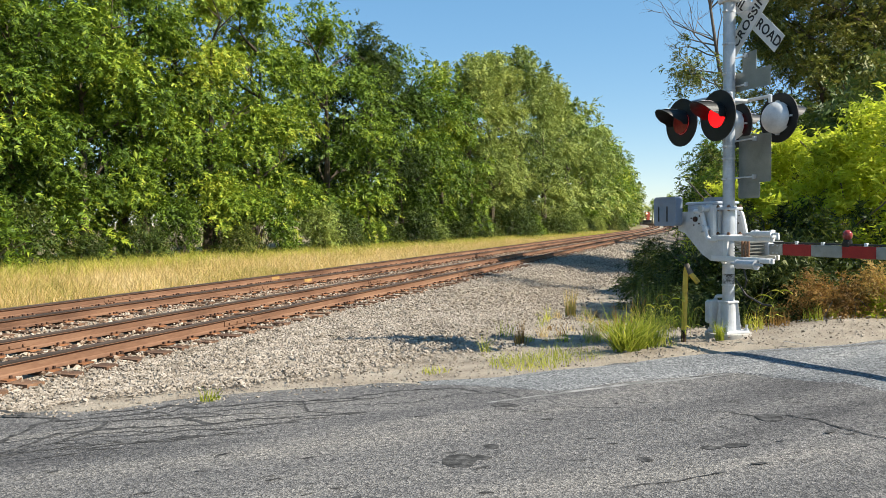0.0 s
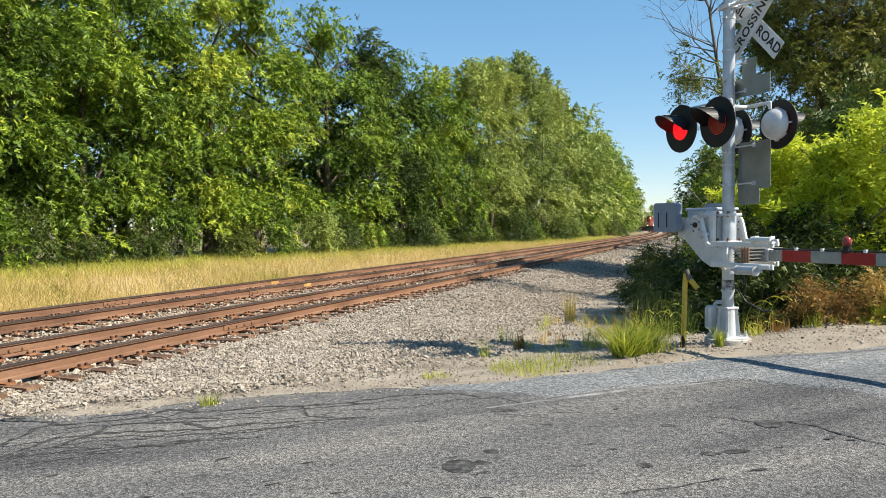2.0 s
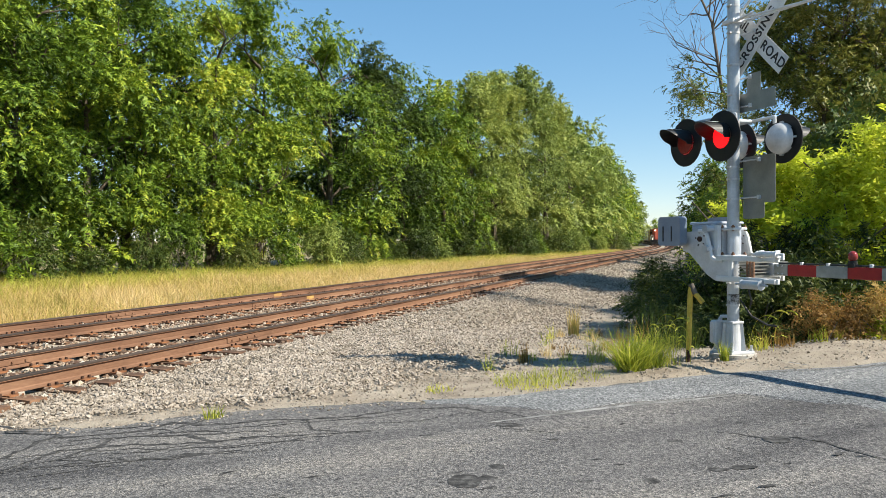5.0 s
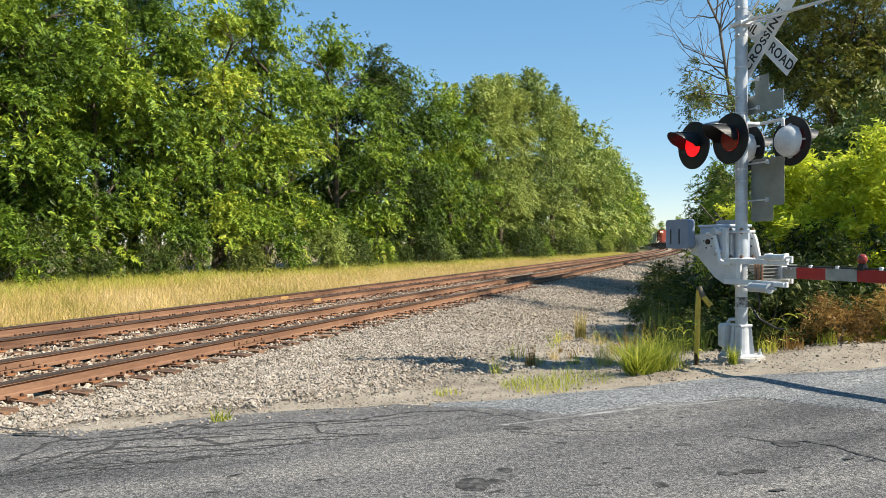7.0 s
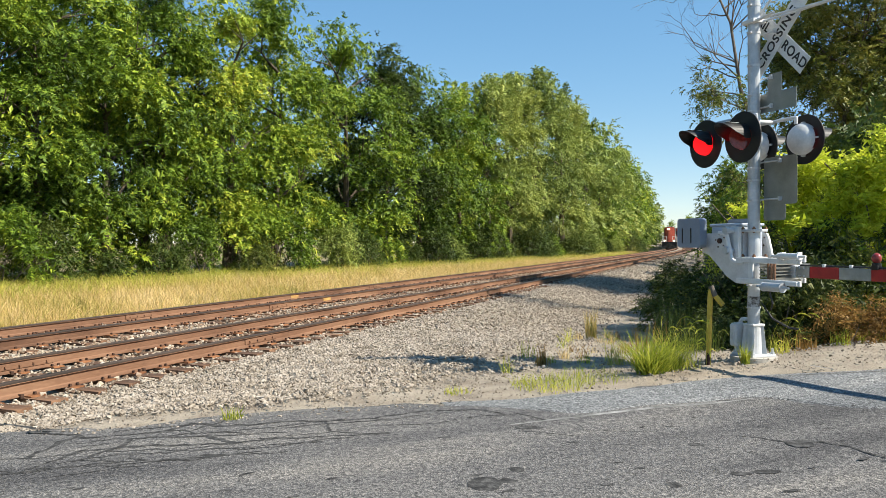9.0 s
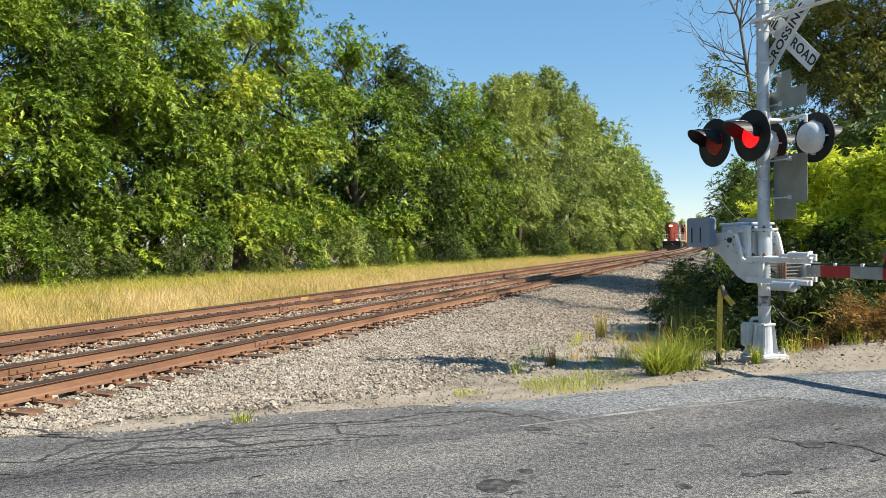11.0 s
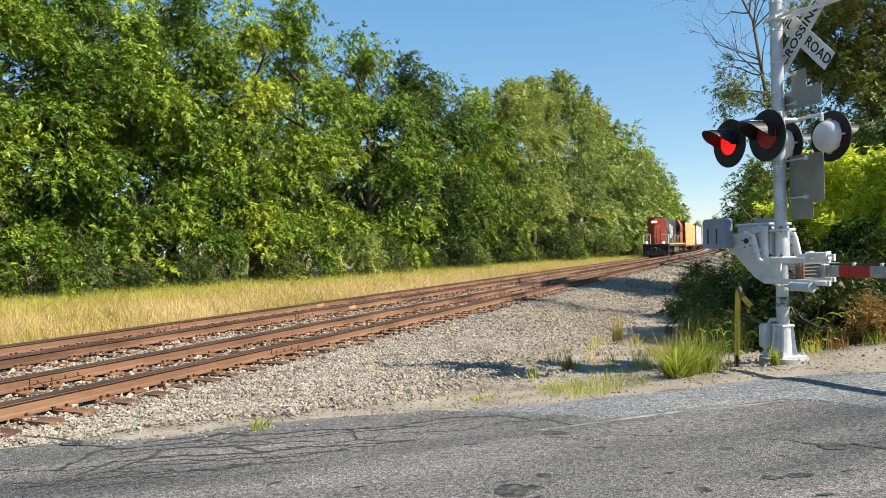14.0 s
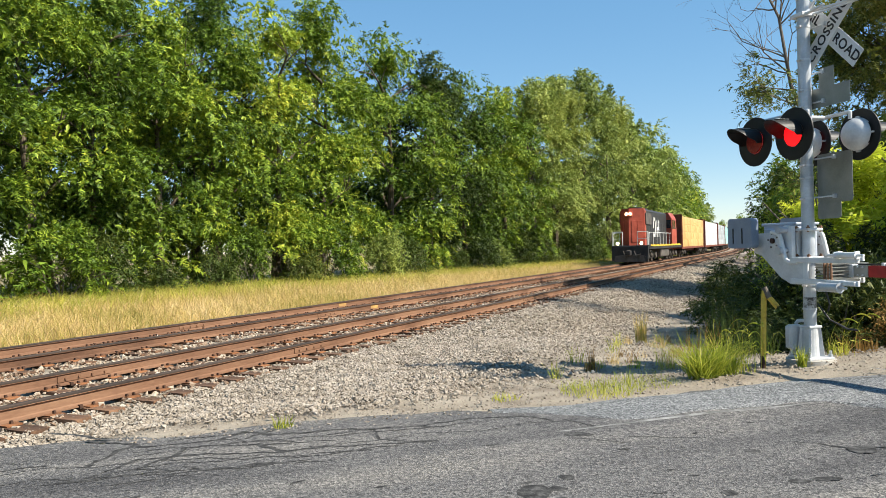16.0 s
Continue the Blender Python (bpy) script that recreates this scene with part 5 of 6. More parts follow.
# ---- yellow marker post ----
post = empty("marker_post", pose(-0.04, 9.68, bed_z(-0.04, 9.68) - 0.02), "bent yellow-painted steel marker post at the roadside", "marker post")
bm = bmesh.new()
pipe(bm, [(-0.03, 0, -0.2), (-0.02, 0, 0.14)], 0.033)
part("rusty_foot", bm, M_SPIKE, post, "rusty dark foot")
bm = bmesh.new()
pipe(bm, [(-0.02, 0, 0.14), (0.0, 0, 0.84), (0.015, -0.01, 0.93)], 0.032)
part("stem", bm, M_YELLOW, post, "yellow painted pipe")
bm = bmesh.new()
pipe(bm, [(0.005, -0.01, 0.96), (0.06, -0.02, 0.84)], 0.034)
part("elbow", bm, M_BARK_GREY, post, "bare grey worn elbow")
bm = bmesh.new()
pipe(bm, [(0.06, -0.02, 0.84), (0.15, -0.03, 0.73)], 0.032)
part("bent_end", bm, M_YELLOW, post, "yellow bent pipe end")


# ---- train ----
M_TRED = surface("train_red", [(0.15, (0.17, 0.035, 0.022)), (0.5, (0.34, 0.065, 0.038)), (0.85, (0.45, 0.10, 0.06))], 1.2, 0.5, bump=0.05, fine=9)
M_TBLACK = surface("train_black", [(0.15, (0.012, 0.012, 0.013)), (0.85, (0.045, 0.043, 0.042))], 1.0, 0.55, bump=0.05, fine=9)
M_TWHITE = surface("train_white", [(0.15, (0.52, 0.51, 0.49)), (0.85, (0.78, 0.78, 0.76))], 2, 0.5, bump=0.02)
M_TGREY = surface("running_gear_grime", [(0.15, (0.03, 0.027, 0.024)), (0.85, (0.14, 0.125, 0.11))], 2, 0.8, bump=0.2, fine=12)
M_TGLASS = surface("dark_cab_glass", [(0.2, (0.01, 0.012, 0.014)), (0.8, (0.025, 0.03, 0.032))], 1, 0.08, bump=0.0, spec=0.6)
M_TYELLOW = surface("train_yellow", [(0.2, (0.55, 0.36, 0.03)), (0.8, (0.72, 0.50, 0.05))], 3, 0.5, bump=0.02)
M_CARRED = surface("car_oxide_red", [(0.15, (0.10, 0.028, 0.016)), (0.85, (0.24, 0.07, 0.04))], 1.5, 0.75, bump=0.1, fine=10)
M_HEADLIGHT = glowing("headlight", (1.0, 0.74, 0.40), 8.0)
M_DITCH = glowing("ditch_light", (1.0, 0.72, 0.38), 8.0)
WRAPS = {
    "yellow": surface("yellow_lumber_wrap", [(0.15, (0.40, 0.23, 0.07)), (0.5, (0.56, 0.35, 0.13)), (0.85, (0.66, 0.45, 0.20))], 0.8, 0.6, bump=0.15, fine=5, vary=0.3),
    "white": surface("white_lumber_wrap", [(0.15, (0.40, 0.41, 0.41)), (0.85, (0.64, 0.65, 0.65))], 0.8, 0.5, bump=0.15, fine=5, vary=0.3),
    "grey": surface("grey_lumber_wrap", [(0.15, (0.28, 0.30, 0.32)), (0.85, (0.52, 0.54, 0.56))], 0.8, 0.5, bump=0.15, fine=5, vary=0.4),
    "teal": surface("pale_teal_lumber_wrap", [(0.15, (0.28, 0.55, 0.52)), (0.85, (0.50, 0.78, 0.74))], 0.8, 0.5, bump=0.15, fine=5, vary=0.3),
}
moving = []   # (thing, distance behind the train's front, length)
wheels = []


def wheel_mesh(r=0.5):
    bm = bmesh.new()
    for s in (-1, 1):
        tube(bm, (s * 0.70, 0, 0), (s * 0.82, 0, 0), r, seg=24)
        tube(bm, (s * 0.66, 0, 0), (s * 0.70, 0, 0), r + 0.03, seg=24)
        tube(bm, (s * 0.82, 0, 0), (s * 0.86, 0, 0), 0.12, seg=10)
        for i in range(3):
            a = math.tau * i / 3
            box(bm, (s * 0.825, 0.28 * math.cos(a), 0.28 * math.sin(a)), (0.02, 0.07, 0.07))
    tube(bm, (-0.7, 0, 0), (0.7, 0, 0), 0.085, seg=12)
    me = bpy.data.meshes.new("wheelset")
    bm.to_mesh(me)
    bm.free()
    me.materials.append(M_TGREY)
    return me


WHEEL = wheel_mesh()


def truck(parent, yc, axles, gap):
    half = gap * (axles - 1) / 2
    bm = bmesh.new()
    for s in (-1, 1):
        x = s * 1.05
        prism(bm, [(-half - 0.5, 0.45), (-half - 0.45, 0.75), (-half * 0.4, 0.95), (half * 0.4, 0.95), (half + 0.45, 0.75), (half + 0.5, 0.45), (half * 0.6, 0.35), (-half * 0.6, 0.35)], Matrix.Translation((x - 0.07, yc, 0)) @ Matrix.Rotation(math.pi / 2, 4, "Z") @ UP, -0.14 * 1)
        for i in range(axles):
            yy = yc - half + gap * i
            box(bm, (s * 1.12, yy, 0.5), (0.2, 0.34, 0.34), bevel=0.03)
            for dy in (-0.3, 0.3):
                tube(bm, (s * 1.10, yy + dy, 0.55), (s * 1.10, yy + dy, 0.85), 0.08, seg=10)
    box(bm, (0, yc, 0.75), (2.1, 0.6, 0.3))
    t = part("truck", bm, M_TGREY, parent, "grimy steel truck frame")
    for i in range(axles):
        w = new("wheelset", WHEEL)
        w.parent = t
        w.matrix_basis = pose(0, yc - half + gap * i, 0.5)
        wheels.append(w)


def rail_line(bm, pts, r=0.022):
    pipe(bm, pts, r, 6)


def locomotive():
    e = empty("locomotive", pose(FAR_X, 290, 0), "red and black diesel locomotive running long hood first with lit headlights", "locomotive", "train")
    bm = bmesh.new()
    box(bm, (0, 10.4, 1.28), (3.0, 19.0, 0.34), bevel=0.03)
    part("underframe", bm, M_TBLACK, e, "black underframe")
    bm = bmesh.new()
    box(bm, (0, 0.75, 0.85), (2.95, 0.35, 1.1), bevel=0.04)
    prism(bm, [(-1.45, 0.18), (1.45, 0.18), (1.45, 0.55), (-1.45, 0.55)], Matrix.Translation((0, 0.55, 0)) @ UP, 0.12)
    box(bm, (0, 0.25, 0.85), (0.35, 0.9, 0.35), bevel=0.05)
    part("pilot", bm, M_TBLACK, e, "black pilot with coupler")
    bm = bmesh.new()
    prism(bm, [(-1.25, 0.12), (1.25, 0.12), (1.15, 0.62), (0.3, 0.70), (-0.3, 0.70), (-1.15, 0.62)], Matrix.Translation((0, 0.48, 0)) @ UP, 0.06)
    part("snow_plough", bm, M_TGREY, e, "worn grey plough plate")
    bm = bmesh.new()
    box(bm, (0, 0.08, 0.85), (0.32, 0.36, 0.42), bevel=0.08)
    part("coupler", bm, M_TGREY, e, "grimy coupler knuckle")
    for s in (-1, 1):
        bm = bmesh.new()
        for i in range(4):
            box(bm, (s * 1.33, 1.25, 0.42 + 0.28 * i), (0.42, 0.5, 0.04))
        box(bm, (s * 1.13, 1.25, 0.85), (0.03, 0.55, 1.0))
        part("step", bm, M_TGREY, e, "grey corner steps")
    bm = bmesh.new()
    tube(bm, (-0.5, 0.45, 1.0), (-0.35, 0.3, 0.6), 0.035)
    part("air_hose", bm, M_TGREY, e, "grimy air hose")
    bm = bmesh.new()
    pipe(bm, [(0.35, 0.5, 1.0), (0.55, 0.28, 0.62), (0.9, 0.3, 0.75)], 0.035)
    part("air_hose", bm, M_TGREY, e, "grimy air hose")
    # hood: an end in red, the long body in black
    prof = [(-1.0, 1.45), (1.0, 1.45), (1.0, 4.30), (0.88, 4.46), (0.5, 4.52), (-0.5, 4.52), (-0.88, 4.46), (-1.0, 4.30)]
    bm = bmesh.new()
    nose = [(-1.0, 2.6), (-1.0, 1.95), (-0.2, 1.40), (1.0, 1.95), (1.0, 2.6)]
    prism(bm, nose, Matrix.Translation((0, 0, 1.45)), 2.88)
    prism(bm, [(0.92 * a, b + (0.07 if b < 2.5 else 0)) for a, b in nose], Matrix.Translation((0, 0, 4.33)), 0.17)
    box(bm, (-0.2, 1.48, 4.02), (0.62, 0.26, 0.42), bevel=0.05)
    end = part("hood_end", bm, M_TRED, e, "red wedge-shaped hood end")
    for sx, px, py, turn in ((1, 0.42, 1.665, 24.6), (-1, -0.62, 1.67, -34.5)):
        for dx in (-0.24, 0.24):
            bm = bmesh.new()
            box(bm, (dx, 0, 2.6), (0.42 if sx > 0 else 0.34, 0.03, 1.8), Matrix.Translation((px, py, 0)) @ Matrix.Rotation(radians(turn), 4, "Z"), bevel=0.01)
            part("hood_door", bm, M_TRED, end)
    bm = bmesh.new()
    prism(bm, prof, Matrix.Translation((0, 13.4, 0)) @ UP, 10.8)
    hood = part("long_hood", bm, M_TBLACK, e, "black long hood")
    for s in (-1, 1):
        for i in range(8):
            bm = bmesh.new()
            box(bm, (s * 1.005, 4.9 + 1.02 * i, 2.45), (0.03, 0.95, 1.75), bevel=0.008)
            part("hood_door", bm, M_TBLACK, hood)
        bm = bmesh.new()
        box(bm, (s * 1.04, 3.4, 3.65), (0.12, 2.6, 0.95), bevel=0.02)
        g = part("radiator_grille", bm, M_TGREY, hood, "dark radiator grille")
        bm = bmesh.new()
        x = s * 1.028
        for yy, zz, ly, lz in ((6.0, 3.35, 0.3, 0.9), (6.5, 3.7, 1.1, 0.28), (6.9, 3.0, 0.3, 1.6), (6.5, 2.3, 1.1, 0.28), (7.8, 2.9, 0.3, 1.5), (8.3, 2.9, 0.9, 0.3), (8.8, 2.9, 0.3, 1.5)):
            box(bm, (x, yy, zz), (0.012, ly, lz))
        part("emblem_shape", bm, M_TWHITE, hood, "large white painted emblem")
    for yy, w in ((3.2, 1.2), (5.6, 1.2), (9.5, 0.8)):
        bm = bmesh.new()
        tube(bm, (0, yy, 4.50), (0, yy, 4.64), w * 0.5, seg=20)
        part("roof_fan", bm, M_TBLACK, hood)
    # cab and short nose
    bm = bmesh.new()
    prism(bm, [(-1.5, 1.45), (1.5, 1.45), (1.5, 3.9), (1.15, 4.5), (-1.15, 4.5), (-1.5, 3.9)], Matrix.Translation((0, 16.4, 0)) @ UP, 3.0)
    cab = part("cab", bm, M_TRED, e, "red driver's cab")
    for s in (-1, 1):
        for yy in (14.2, 15.4):
            bm = bmesh.new()
            box(bm, (s * 1.505, yy, 3.35), (0.03, 0.8, 0.85), bevel=0.01)
            part("window", bm, M_TGLASS, cab, "dark window")
        bm = bmesh.new()
        box(bm, (s * 1.22, 13.385, 3.4), (0.42, 0.03, 0.8), bevel=0.01)
        part("window", bm, M_TGLASS, cab, "dark window")
    bm = bmesh.new()
    box(bm, (0, 18.0, 2.3), (2.2, 3.2, 1.75), bevel=0.12)
    part("short_nose", bm, M_TRED, e, "red short nose")
    for s in (-1, 1):
        bm = bmesh.new()
        box(bm, (s * 1.515, 10.4, 1.40), (0.03, 17.6, 0.10))
        for i in range(24):
            box(bm, (s * 1.50, 1.9 + 0.72 * i, 1.48), (0.02, 0.28, 0.07))
        part("sill_stripe", bm, M_TYELLOW, e, "yellow sill stripe")
        bm = bmesh.new()
        rail_line(bm, [(s * 1.42, 1.6, 2.5), (s * 1.42, 13.2, 2.5)])
        for i in range(7):
            rail_line(bm, [(s * 1.42, 1.7 + 1.75 * i, 1.45), (s * 1.42, 1.7 + 1.75 * i, 2.5)], 0.018)
        part("side_handrail", bm, M_TWHITE, e, "white side handrail")
        bm = bmesh.new()
        rail_line(bm, [(s * 1.42, 0.75, 1.45), (s * 1.42, 0.75, 2.55), (s * 0.6, 0.75, 2.55), (s * 0.6, 0.75, 1.45)], 0.028)
        rail_line(bm, [(s * 1.42, 0.75, 2.0), (s * 0.6, 0.75, 2.0)], 0.02)
        rail_line(bm, [(s * 1.42, 1.0, 0.5), (s * 1.42, 1.0, 2.4), (s * 1.42, 1.6, 2.5)], 0.028)
        part("end_handrail", bm, M_TWHITE, e, "white end handrail")
        bm = bmesh.new()
        tube(bm, (s * 0.95, 0.5, 1.62), (s * 0.95, 0.68, 1.62), 0.15, seg=16)
        d = part("ditch_light", bm, M_TBLACK, e, "lit ditch light")
        bm = bmesh.new()
        tube(bm, (s * 0.95, 0.485, 1.62), (s * 0.95, 0.5, 1.62), 0.12, seg=16)
        part("lens", bm, M_DITCH, d)
    for s in (-1, 1):
        bm = bmesh.new()
        tube(bm, (s * 0.15 - 0.2, 1.325, 4.05), (s * 0.15 - 0.2, 1.36, 4.05), 0.11, seg=16)
        part("headlight", bm, M_HEADLIGHT, end, "lit headlight")
    bm = bmesh.new()
    box(bm, (0, 10.2, 0.75), (2.7, 4.6, 0.78), bevel=0.12)
    part("fuel_tank", bm, M_TGREY, e, "grimy fuel tank")
    truck(e, 4.2, 3, 1.85)
    truck(e, 16.4, 3, 1.85)
    moving.append((e, 0.0, 20.6))
    return e


def block_mesh(kind):
    bm = bmesh.new()
    box(bm, (0, 0, 0), (1.22, 2.47, 0.812), bevel=0.02)
    for yy in (-0.7, 0.0, 0.7):
        box(bm, (0, yy, 0), (1.235, 0.03, 0.815))
    me = bpy.data.meshes.new("lumber_pack")
    bm.to_mesh(me)
    bm.free()
    me.materials.append(WRAPS[kind])
    return me


PACKS = {k: block_mesh(k) for k in WRAPS}


def lumber_car(kind, behind):
    e = empty("lumber_car", pose(FAR_X, 290 + behind, 0), f"centre-beam flat car stacked with {kind} wrapped lumber", "freight car", "train")
    bm = bmesh.new()
    box(bm, (0, 11.1, 1.02), (2.7, 21.2, 0.22), bevel=0.02)
    box(bm, (0, 11.1, 0.8), (0.7, 21.6, 0.4))
    box(bm, (0, 0.1, 0.85), (0.3, 0.8, 0.3), bevel=0.04)
    part("deck", bm, M_CARRED, e, "oxide red deck")
    for yy in (0.75, 21.45):
        bm = bmesh.new()
        box(bm, (0, yy, 2.85), (2.75, 0.22, 3.5), bevel=0.02)
        for s in (-1, 0, 1):
            box(bm, (s * 1.2, yy, 2.85), (0.16, 0.34, 3.5))
        part("bulkhead", bm, M_CARRED, e, "oxide red bulkhead")
    bm = bmesh.new()
    box(bm, (0, 11.1, 4.55), (0.5, 20.6, 0.14))
    for i in range(14):
        box(bm, (0, 1.6 + 1.46 * i, 2.8), (0.14, 0.16, 3.4))
    part("centre_beam", bm, M_CARRED, e, "oxide red centre beam")
    rnd = random.Random(int(behind))
    for s in (-1, 1):
        for i in range(8):
            for j in range(4):
                piece("lumber_pack", PACKS[kind], e, pose(s * (0.72 + rnd.uniform(-0.01, 0.01)), 2.35 + 2.5 * i + rnd.uniform(-0.04, 0.04), 1.54 + 0.815 * j, 0, 0, rnd.uniform(-0.5, 0.5)))
    truck(e, 3.0, 2, 1.78)
    truck(e, 19.2, 2, 1.78)
    moving.append((e, behind, 22.2))


locomotive()
for i, kind in enumerate(("yellow", "white", "grey", "teal", "white")):
    lumber_car(kind, 21.2 + 22.7 * i)


# ---- ties, plates, spikes, ballast stones ----
def tie_shape(seed):
    rnd = random.Random(seed)
    bm = bmesh.new()
    for v in box(bm, (0, 0, -0.09), (2.6, 0.23, 0.18)):
        v.co.x += rnd.uniform(-0.05, 0.05)
        v.co.y += rnd.uniform(-0.012, 0.012)
        v.co.z += rnd.uniform(-0.008, 0.004)
    me = bpy.data.meshes.new("tie")
    bm.to_mesh(me)
    bm.free()
    me.materials.append(M_TIE)
    return me


TIES = [tie_shape(i) for i in range(6)]
bm = bmesh.new()
box(bm, (0, 0, 0), (0.36, 0.19, 0.018))
PLATE_ME = bpy.data.meshes.new("tie_plate")
bm.to_mesh(PLATE_ME)
bm.free()
PLATE_ME.materials.append(M_PLATE)
rp = random.Random(8)
spike_v = []
for tname, cx in (("near", NEAR_X), ("far", FAR_X)):
    t = track_ob[tname]
    rest_v, rest_f = [], []
    for i in range(620):
        y = -8 + 0.53 * i + rp.uniform(-0.03, 0.03)
        sl = math.degrees(-2 * 0.00036 * max(0.0, y - 95.0))
        x = cx + bend(y)
        m = pose(x + rp.uniform(-0.05, 0.05), y, -0.202, 0, 0, -sl + rp.uniform(-1.5, 1.5))
        if i < 150:
            piece("tie", rp.choice(TIES), t, m)
            if 20 < i < 110:
                for s in (-1, 1):
                    piece("tie_plate", PLATE_ME, t, pose(x + s * 0.755, y, -0.195, 0, 0, rp.uniform(-1, 1)))
        else:
            b = len(rest_v)
            for dz in (-0.18, 0):
                for dx, dy in ((-1.3, -0.115), (1.3, -0.115), (1.3, 0.115), (-1.3, 0.115)):
                    rest_v.append(tuple(m @ Vector((dx, dy, dz))))
            rest_f += [(b + 4, b + 5, b + 6, b + 7), (b, b + 1, b + 5, b + 4), (b + 1, b + 2, b + 6, b + 5), (b + 2, b + 3, b + 7, b + 6), (b + 3, b, b + 4, b + 7)]
        if 5 < i < 200:
            for s in (-1, 1):
                for q in (-1, 1):
                    for dy in (-0.05, 0.06) if rp.random() < 0.8 else (0.02,):
                        spike_v.append((x + s * 0.755 + q * 0.092, y + dy, -0.168, 0.016))
                    if rp.random() < 0.5:
                        spike_v.append((x + s * 0.755 + q * 0.075, y + rp.choice((-0.15, 0.15)), -0.178, 0.024))
    o = raw("far_ties", rest_v, rest_f, M_TIE, t)
    tagged(o, kind="stuff")
cube = np.array([(-1, -1, -1), (1, -1, -1), (1, 1, -1), (-1, 1, -1), (-0.8, -0.8, 1), (0.8, -0.8, 1), (0.8, 0.8, 1), (-0.8, 0.8, 1)], float)
sp = np.array(spike_v)
sv = sp[:, None, :3] + cube[None] * sp[:, 3][:, None, None]
tris = [(4, 5, 6), (4, 6, 7), (0, 1, 5), (0, 5, 4), (1, 2, 6), (1, 6, 5), (2, 3, 7), (2, 7, 6), (3, 0, 4), (3, 4, 7)]
o = new("spikes_and_anchors", tri_soup("spikes_and_anchors", sv, 10, tris, M_SPIKE))
tagged(o, "dark rusty spikes and rail anchors along the rails", "rail fixings", kind="stuff")
# yellow paint marks on a rail
for x, y in ((FAR_X + 0.755, 19.4), (FAR_X - 0.755, 20.0)):
    bm = bmesh.new()
    box(bm, (x + 0.0125, y, -0.10), (0.003, 0.42, 0.085))
    part("paint_mark", bm, M_TRACKPAINT, track_ob["far"], "faded yellow paint mark")
    bm = bmesh.new()
    box(bm, (x + 0.05, y, -0.166), (0.05, 0.42, 0.003), Matrix.Identity(4))
    part("paint_mark", bm, M_TRACKPAINT, track_ob["far"], "faded yellow paint mark")

# joint bars
for cx, ys in ((NEAR_X, (9.2, 21.2, 33.0)), (FAR_X, (15.2, 27.2, 39.0))):
    for s in (-1, 1):
        for k, y in enumerate(ys):
            x = cx + s * 0.755
            bm = bmesh.new()
            for q in (-1, 1):
                box(bm, (x + q * 0.019, y + 1.7 * s, -0.10), (0.018, 0.9, 0.085), bevel=0.004)
                for j in range(4):
                    tube(bm, (x + q * 0.02, y + 1.7 * s - 0.33 + 0.22 * j, -0.10), (x + q * 0.05, y + 1.7 * s - 0.33 + 0.22 * j, -0.10), 0.018, seg=6)
            part("joint_bar", bm, M_RAIL, track_ob["near" if cx == NEAR_X else "far"], "bolted rail joint")

OCT = np.array([(1, 0, 0), (0, 1, 0), (-1, 0, 0), (0, -1, 0), (0, 0, 1), (0, 0, -1)], float)
OCT_F = [(0, 1, 4), (1, 2, 4), (2, 3, 4), (3, 0, 4), (1, 0, 5), (2, 1, 5), (3, 2, 5), (0, 3, 5)]


def stones(name, x, y, size, label, shape, faces, material, sink=0.25):
    n = len(x)
    z = np.array([bed_z(a, b) for a, b in zip(x, y)])
    q = nr.normal(size=(n, 3, 3))
    u, _, vt = np.linalg.svd(q)
    rot = u @ vt
    sc = size[:, None] * (0.55 + 0.7 * nr.random((n, 3)))
    jit = shape[None] * (1 + 0.28 * nr.normal(size=(n, len(shape), 1)))
    pts = np.einsum("nij,npj->npi", rot, jit * sc[:, None, :])
    pts[:, :, 2] *= 0.8
    pts += np.stack([x, y, z + size * (0.75 - sink * 2 * nr.random(n))], 1)[:, None, :]
    ob = new(name, tri_soup(name, pts, len(faces), faces, material))
    return tagged(ob, label, "ballast stones", kind="stuff")


def scatter(n, y0, y1, s0, s1, power):
    y = y0 + (y1 - y0) * nr.random(n) ** power
    s = s0 + (s1 - s0) * nr.random(n)
    x = NEAR_X + s + np.array([bend(v) for v in y])
    return x, y, s


def shoulder_keep(x, y, s):
    v = x * RN[0] + y * RN[1]
    k = (v > 7.2 + 0.9 * nr.random(len(v))) & ((s < 4.6) | (nr.random(len(v)) < np.clip((6.8 - s) / 3.0, 0, 1) ** 2)) & ~((s > 5.2) & (nr.random(len(v)) < 0.6))
    return k & ((s > 1.4) | (nr.random(len(v)) < 0.35))


x, y, s = scatter(66000, 4.0, 14.0, 0.95, 6.6, 1.15)
k = shoulder_keep(x, y, s)
x, y = x[k], y[k]
stones("ballast_stones", x, y, 0.013 + 0.020 * nr.random(len(x)) ** 1.6, "pale grey crushed ballast stones on the shoulder", OCT, OCT_F, M_STONE)
x, y, s = scatter(25000, 13.5, 32.0, 0.95, 7.4, 1.3)
k = shoulder_keep(x, y, s)
x, y = x[k], y[k]
stones("ballast_stones", x, y, 0.020 + 0.024 * nr.random(len(x)) ** 1.8, "crushed ballast stones along the shoulder", OCT, OCT_F, M_STONE)
x, y, s = scatter(28000, 2.0, 45.0, -6.3, 1.3, 1.7)
k = np.abs(np.abs(s) - 0.755) > 0.10
k &= np.abs(np.abs(s + 3.65) - 0.755) > 0.10
x, y = x[k], y[k]
stones("ballast_stones", x, y, 0.022 + 0.026 * nr.random(len(x)) ** 1.6, "rust-tinged ballast stones between the rails", OCT, OCT_F, M_STONE_RUST, 0.35)
x, y, s = scatter(9000, 30.0, 110.0, 0.95, 5.2, 1.5)
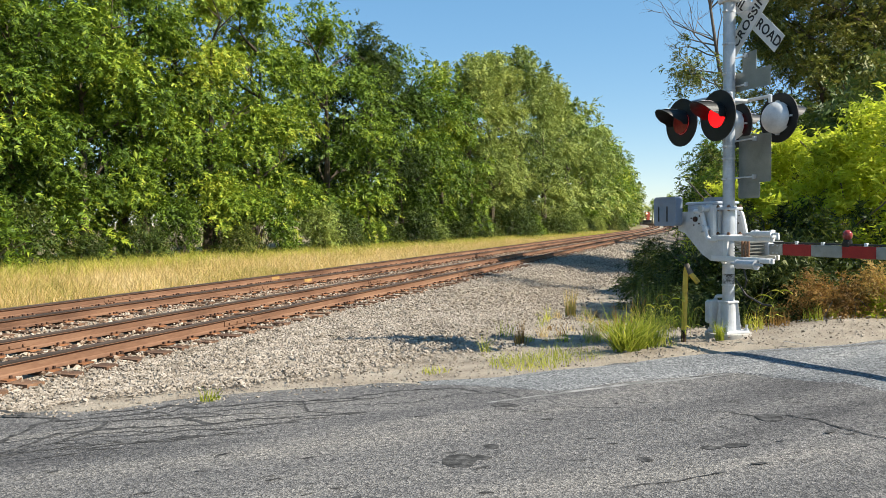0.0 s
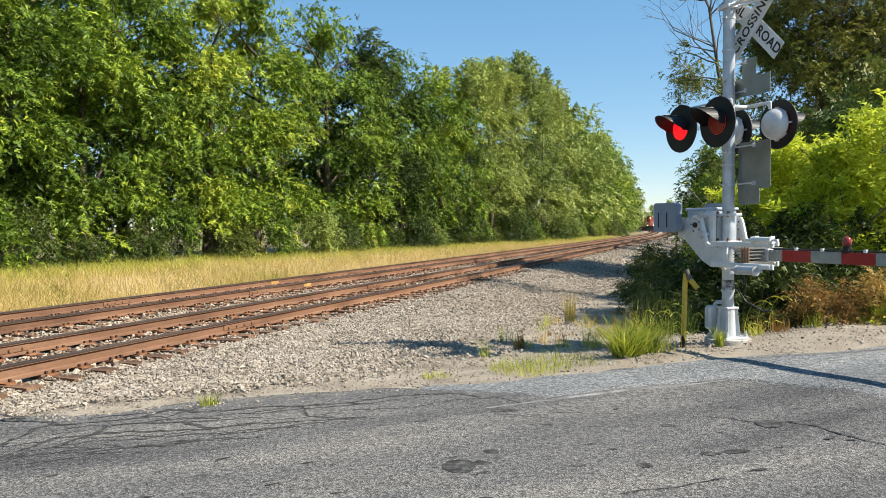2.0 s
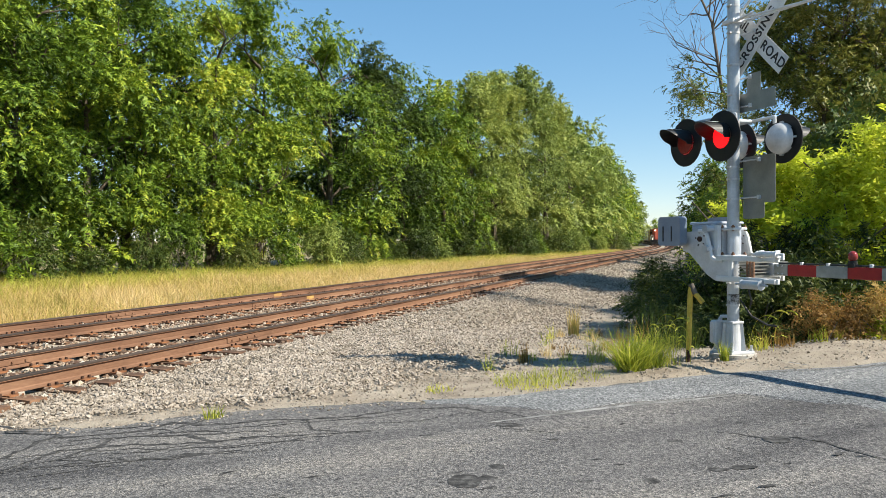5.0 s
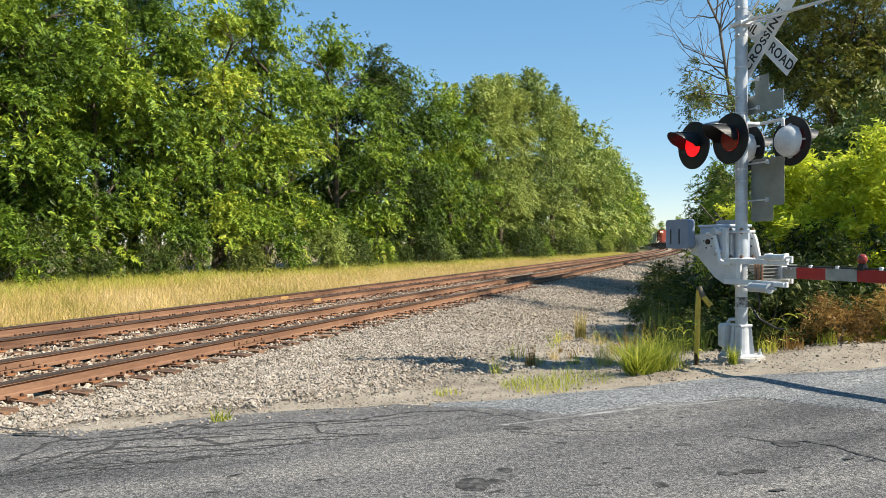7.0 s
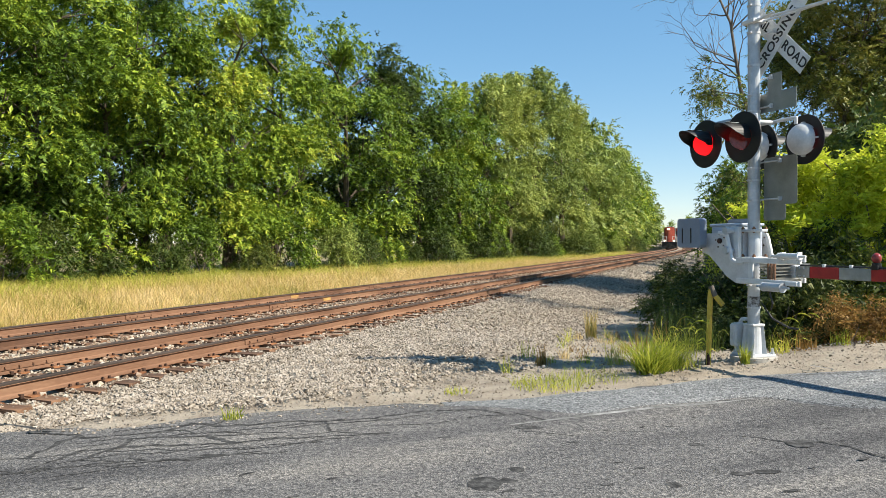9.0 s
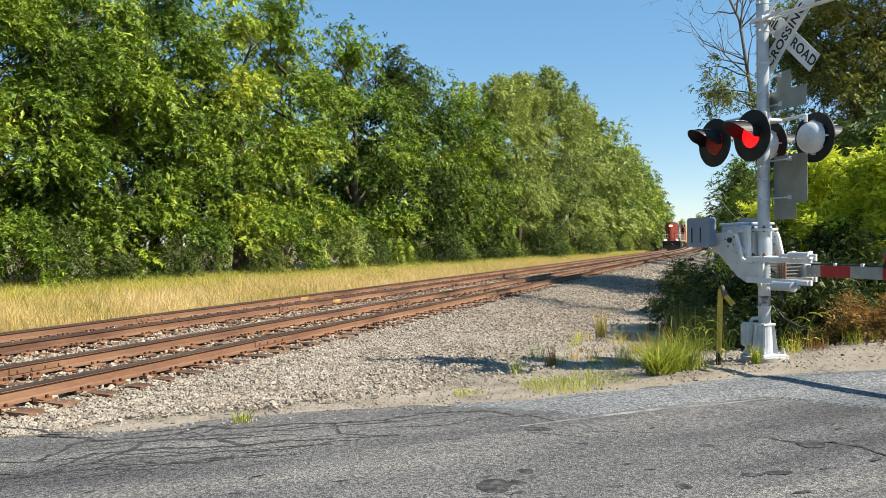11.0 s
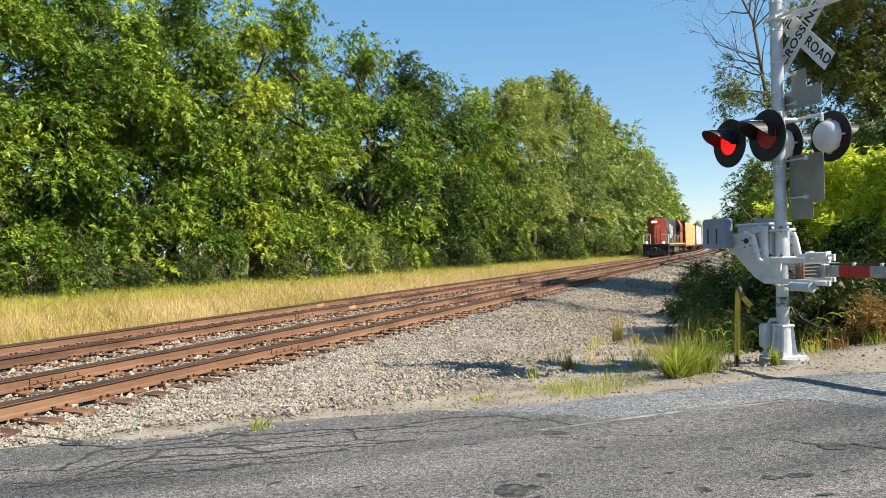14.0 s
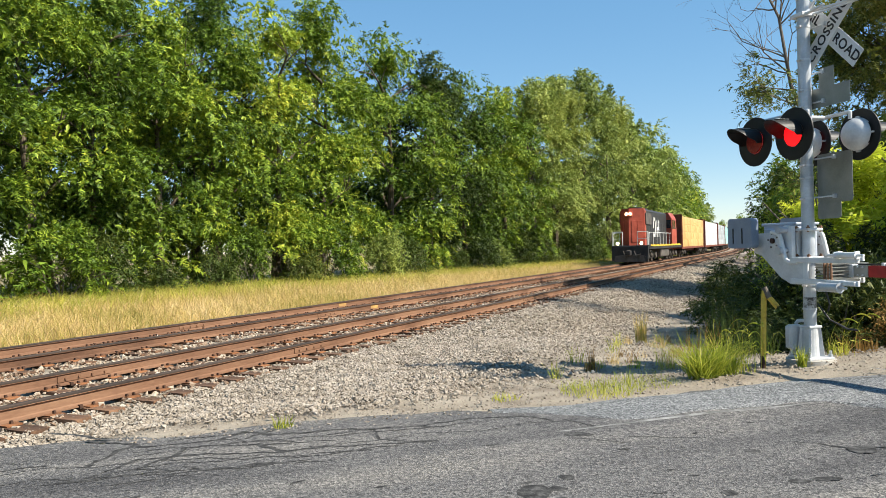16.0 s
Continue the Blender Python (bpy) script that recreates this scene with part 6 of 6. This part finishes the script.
stones("ballast_stones", x, y, 0.03 + 0.035 * nr.random(len(x)), "ballast stones on the distant shoulder", OCT, OCT_F, M_STONE)
x, y, s = scatter(48000, 3.0, 26.0, 2.4, 12.2, 1.3)
v = x * RN[0] + y * RN[1]
k = (v > np.where(x > 0.9, 5.95, 6.5) + 0.25 * nr.random(len(v))) & (v < 10.6 + 6 * nr.random(len(v)))
x, y = x[k], y[k]
stones("roadside_pebbles", x, y, 0.005 + 0.016 * nr.random(len(x)) ** 2.2, "fine pale gravel at the road's edge", OCT, OCT_F, M_STONE, 0.3)


# ---- what moves ----
FRONT_START, SPEED = 290.0, 14.3


def on_track(yy):
    return Vector((FAR_X + bend(yy), yy, 0.0))


def vehicle_pose(t, behind, length):
    f = FRONT_START - SPEED * t + behind
    a, b = on_track(f + length * 0.2), on_track(f + length * 0.8)
    d = (b - a).normalized()
    turn = math.degrees(math.atan2(-d.x, d.y))
    p = a - d * length * 0.2
    return pose(p.x, p.y, 0.0, 0, 0, turn)


FLIPS = (0.067, 0.76, 1.43, 2.14, 2.85, 3.56, 4.18, 4.90, 5.6, 6.27, 6.93, 7.64, 8.33, 9.0, 9.69, 10.38, 11.07, 11.76, 12.42, 13.14, 13.83, 14.52, 15.21, 15.87)


def motions():
    for thing, behind, length in moving:
        walk(thing, [(t * 0.5, vehicle_pose(t * 0.5, behind, length)) for t in range(33)])
    spin = SPEED / 0.5
    for w in wheels:
        p = w.matrix_basis.translation.copy()
        walk(w, [(i / 30, Matrix.Translation(p) @ Matrix.Rotation(spin * i / 30, 4, "X")) for i in range(481)])
    # the two lamps of a pair take turns
    for ob, second in lamp_units:
        p = ob.matrix_basis.translation.copy()
        ang = 0.0 if second else 180.0
        rows = [(0.0, ang)]
        for t in FLIPS:
            t = round(t * 30) / 30
            rows += [(t - 1 / 30, ang), (t, ang + 60), (t + 1 / 30, ang + 120), (t + 2 / 30, ang + 180)]
            ang += 180
        rows.append((16.0, ang))
        walk(ob, [(t, Matrix.Translation(p) @ Matrix.Rotation(radians(a), 4, "Z")) for t, a in rows])


motions()
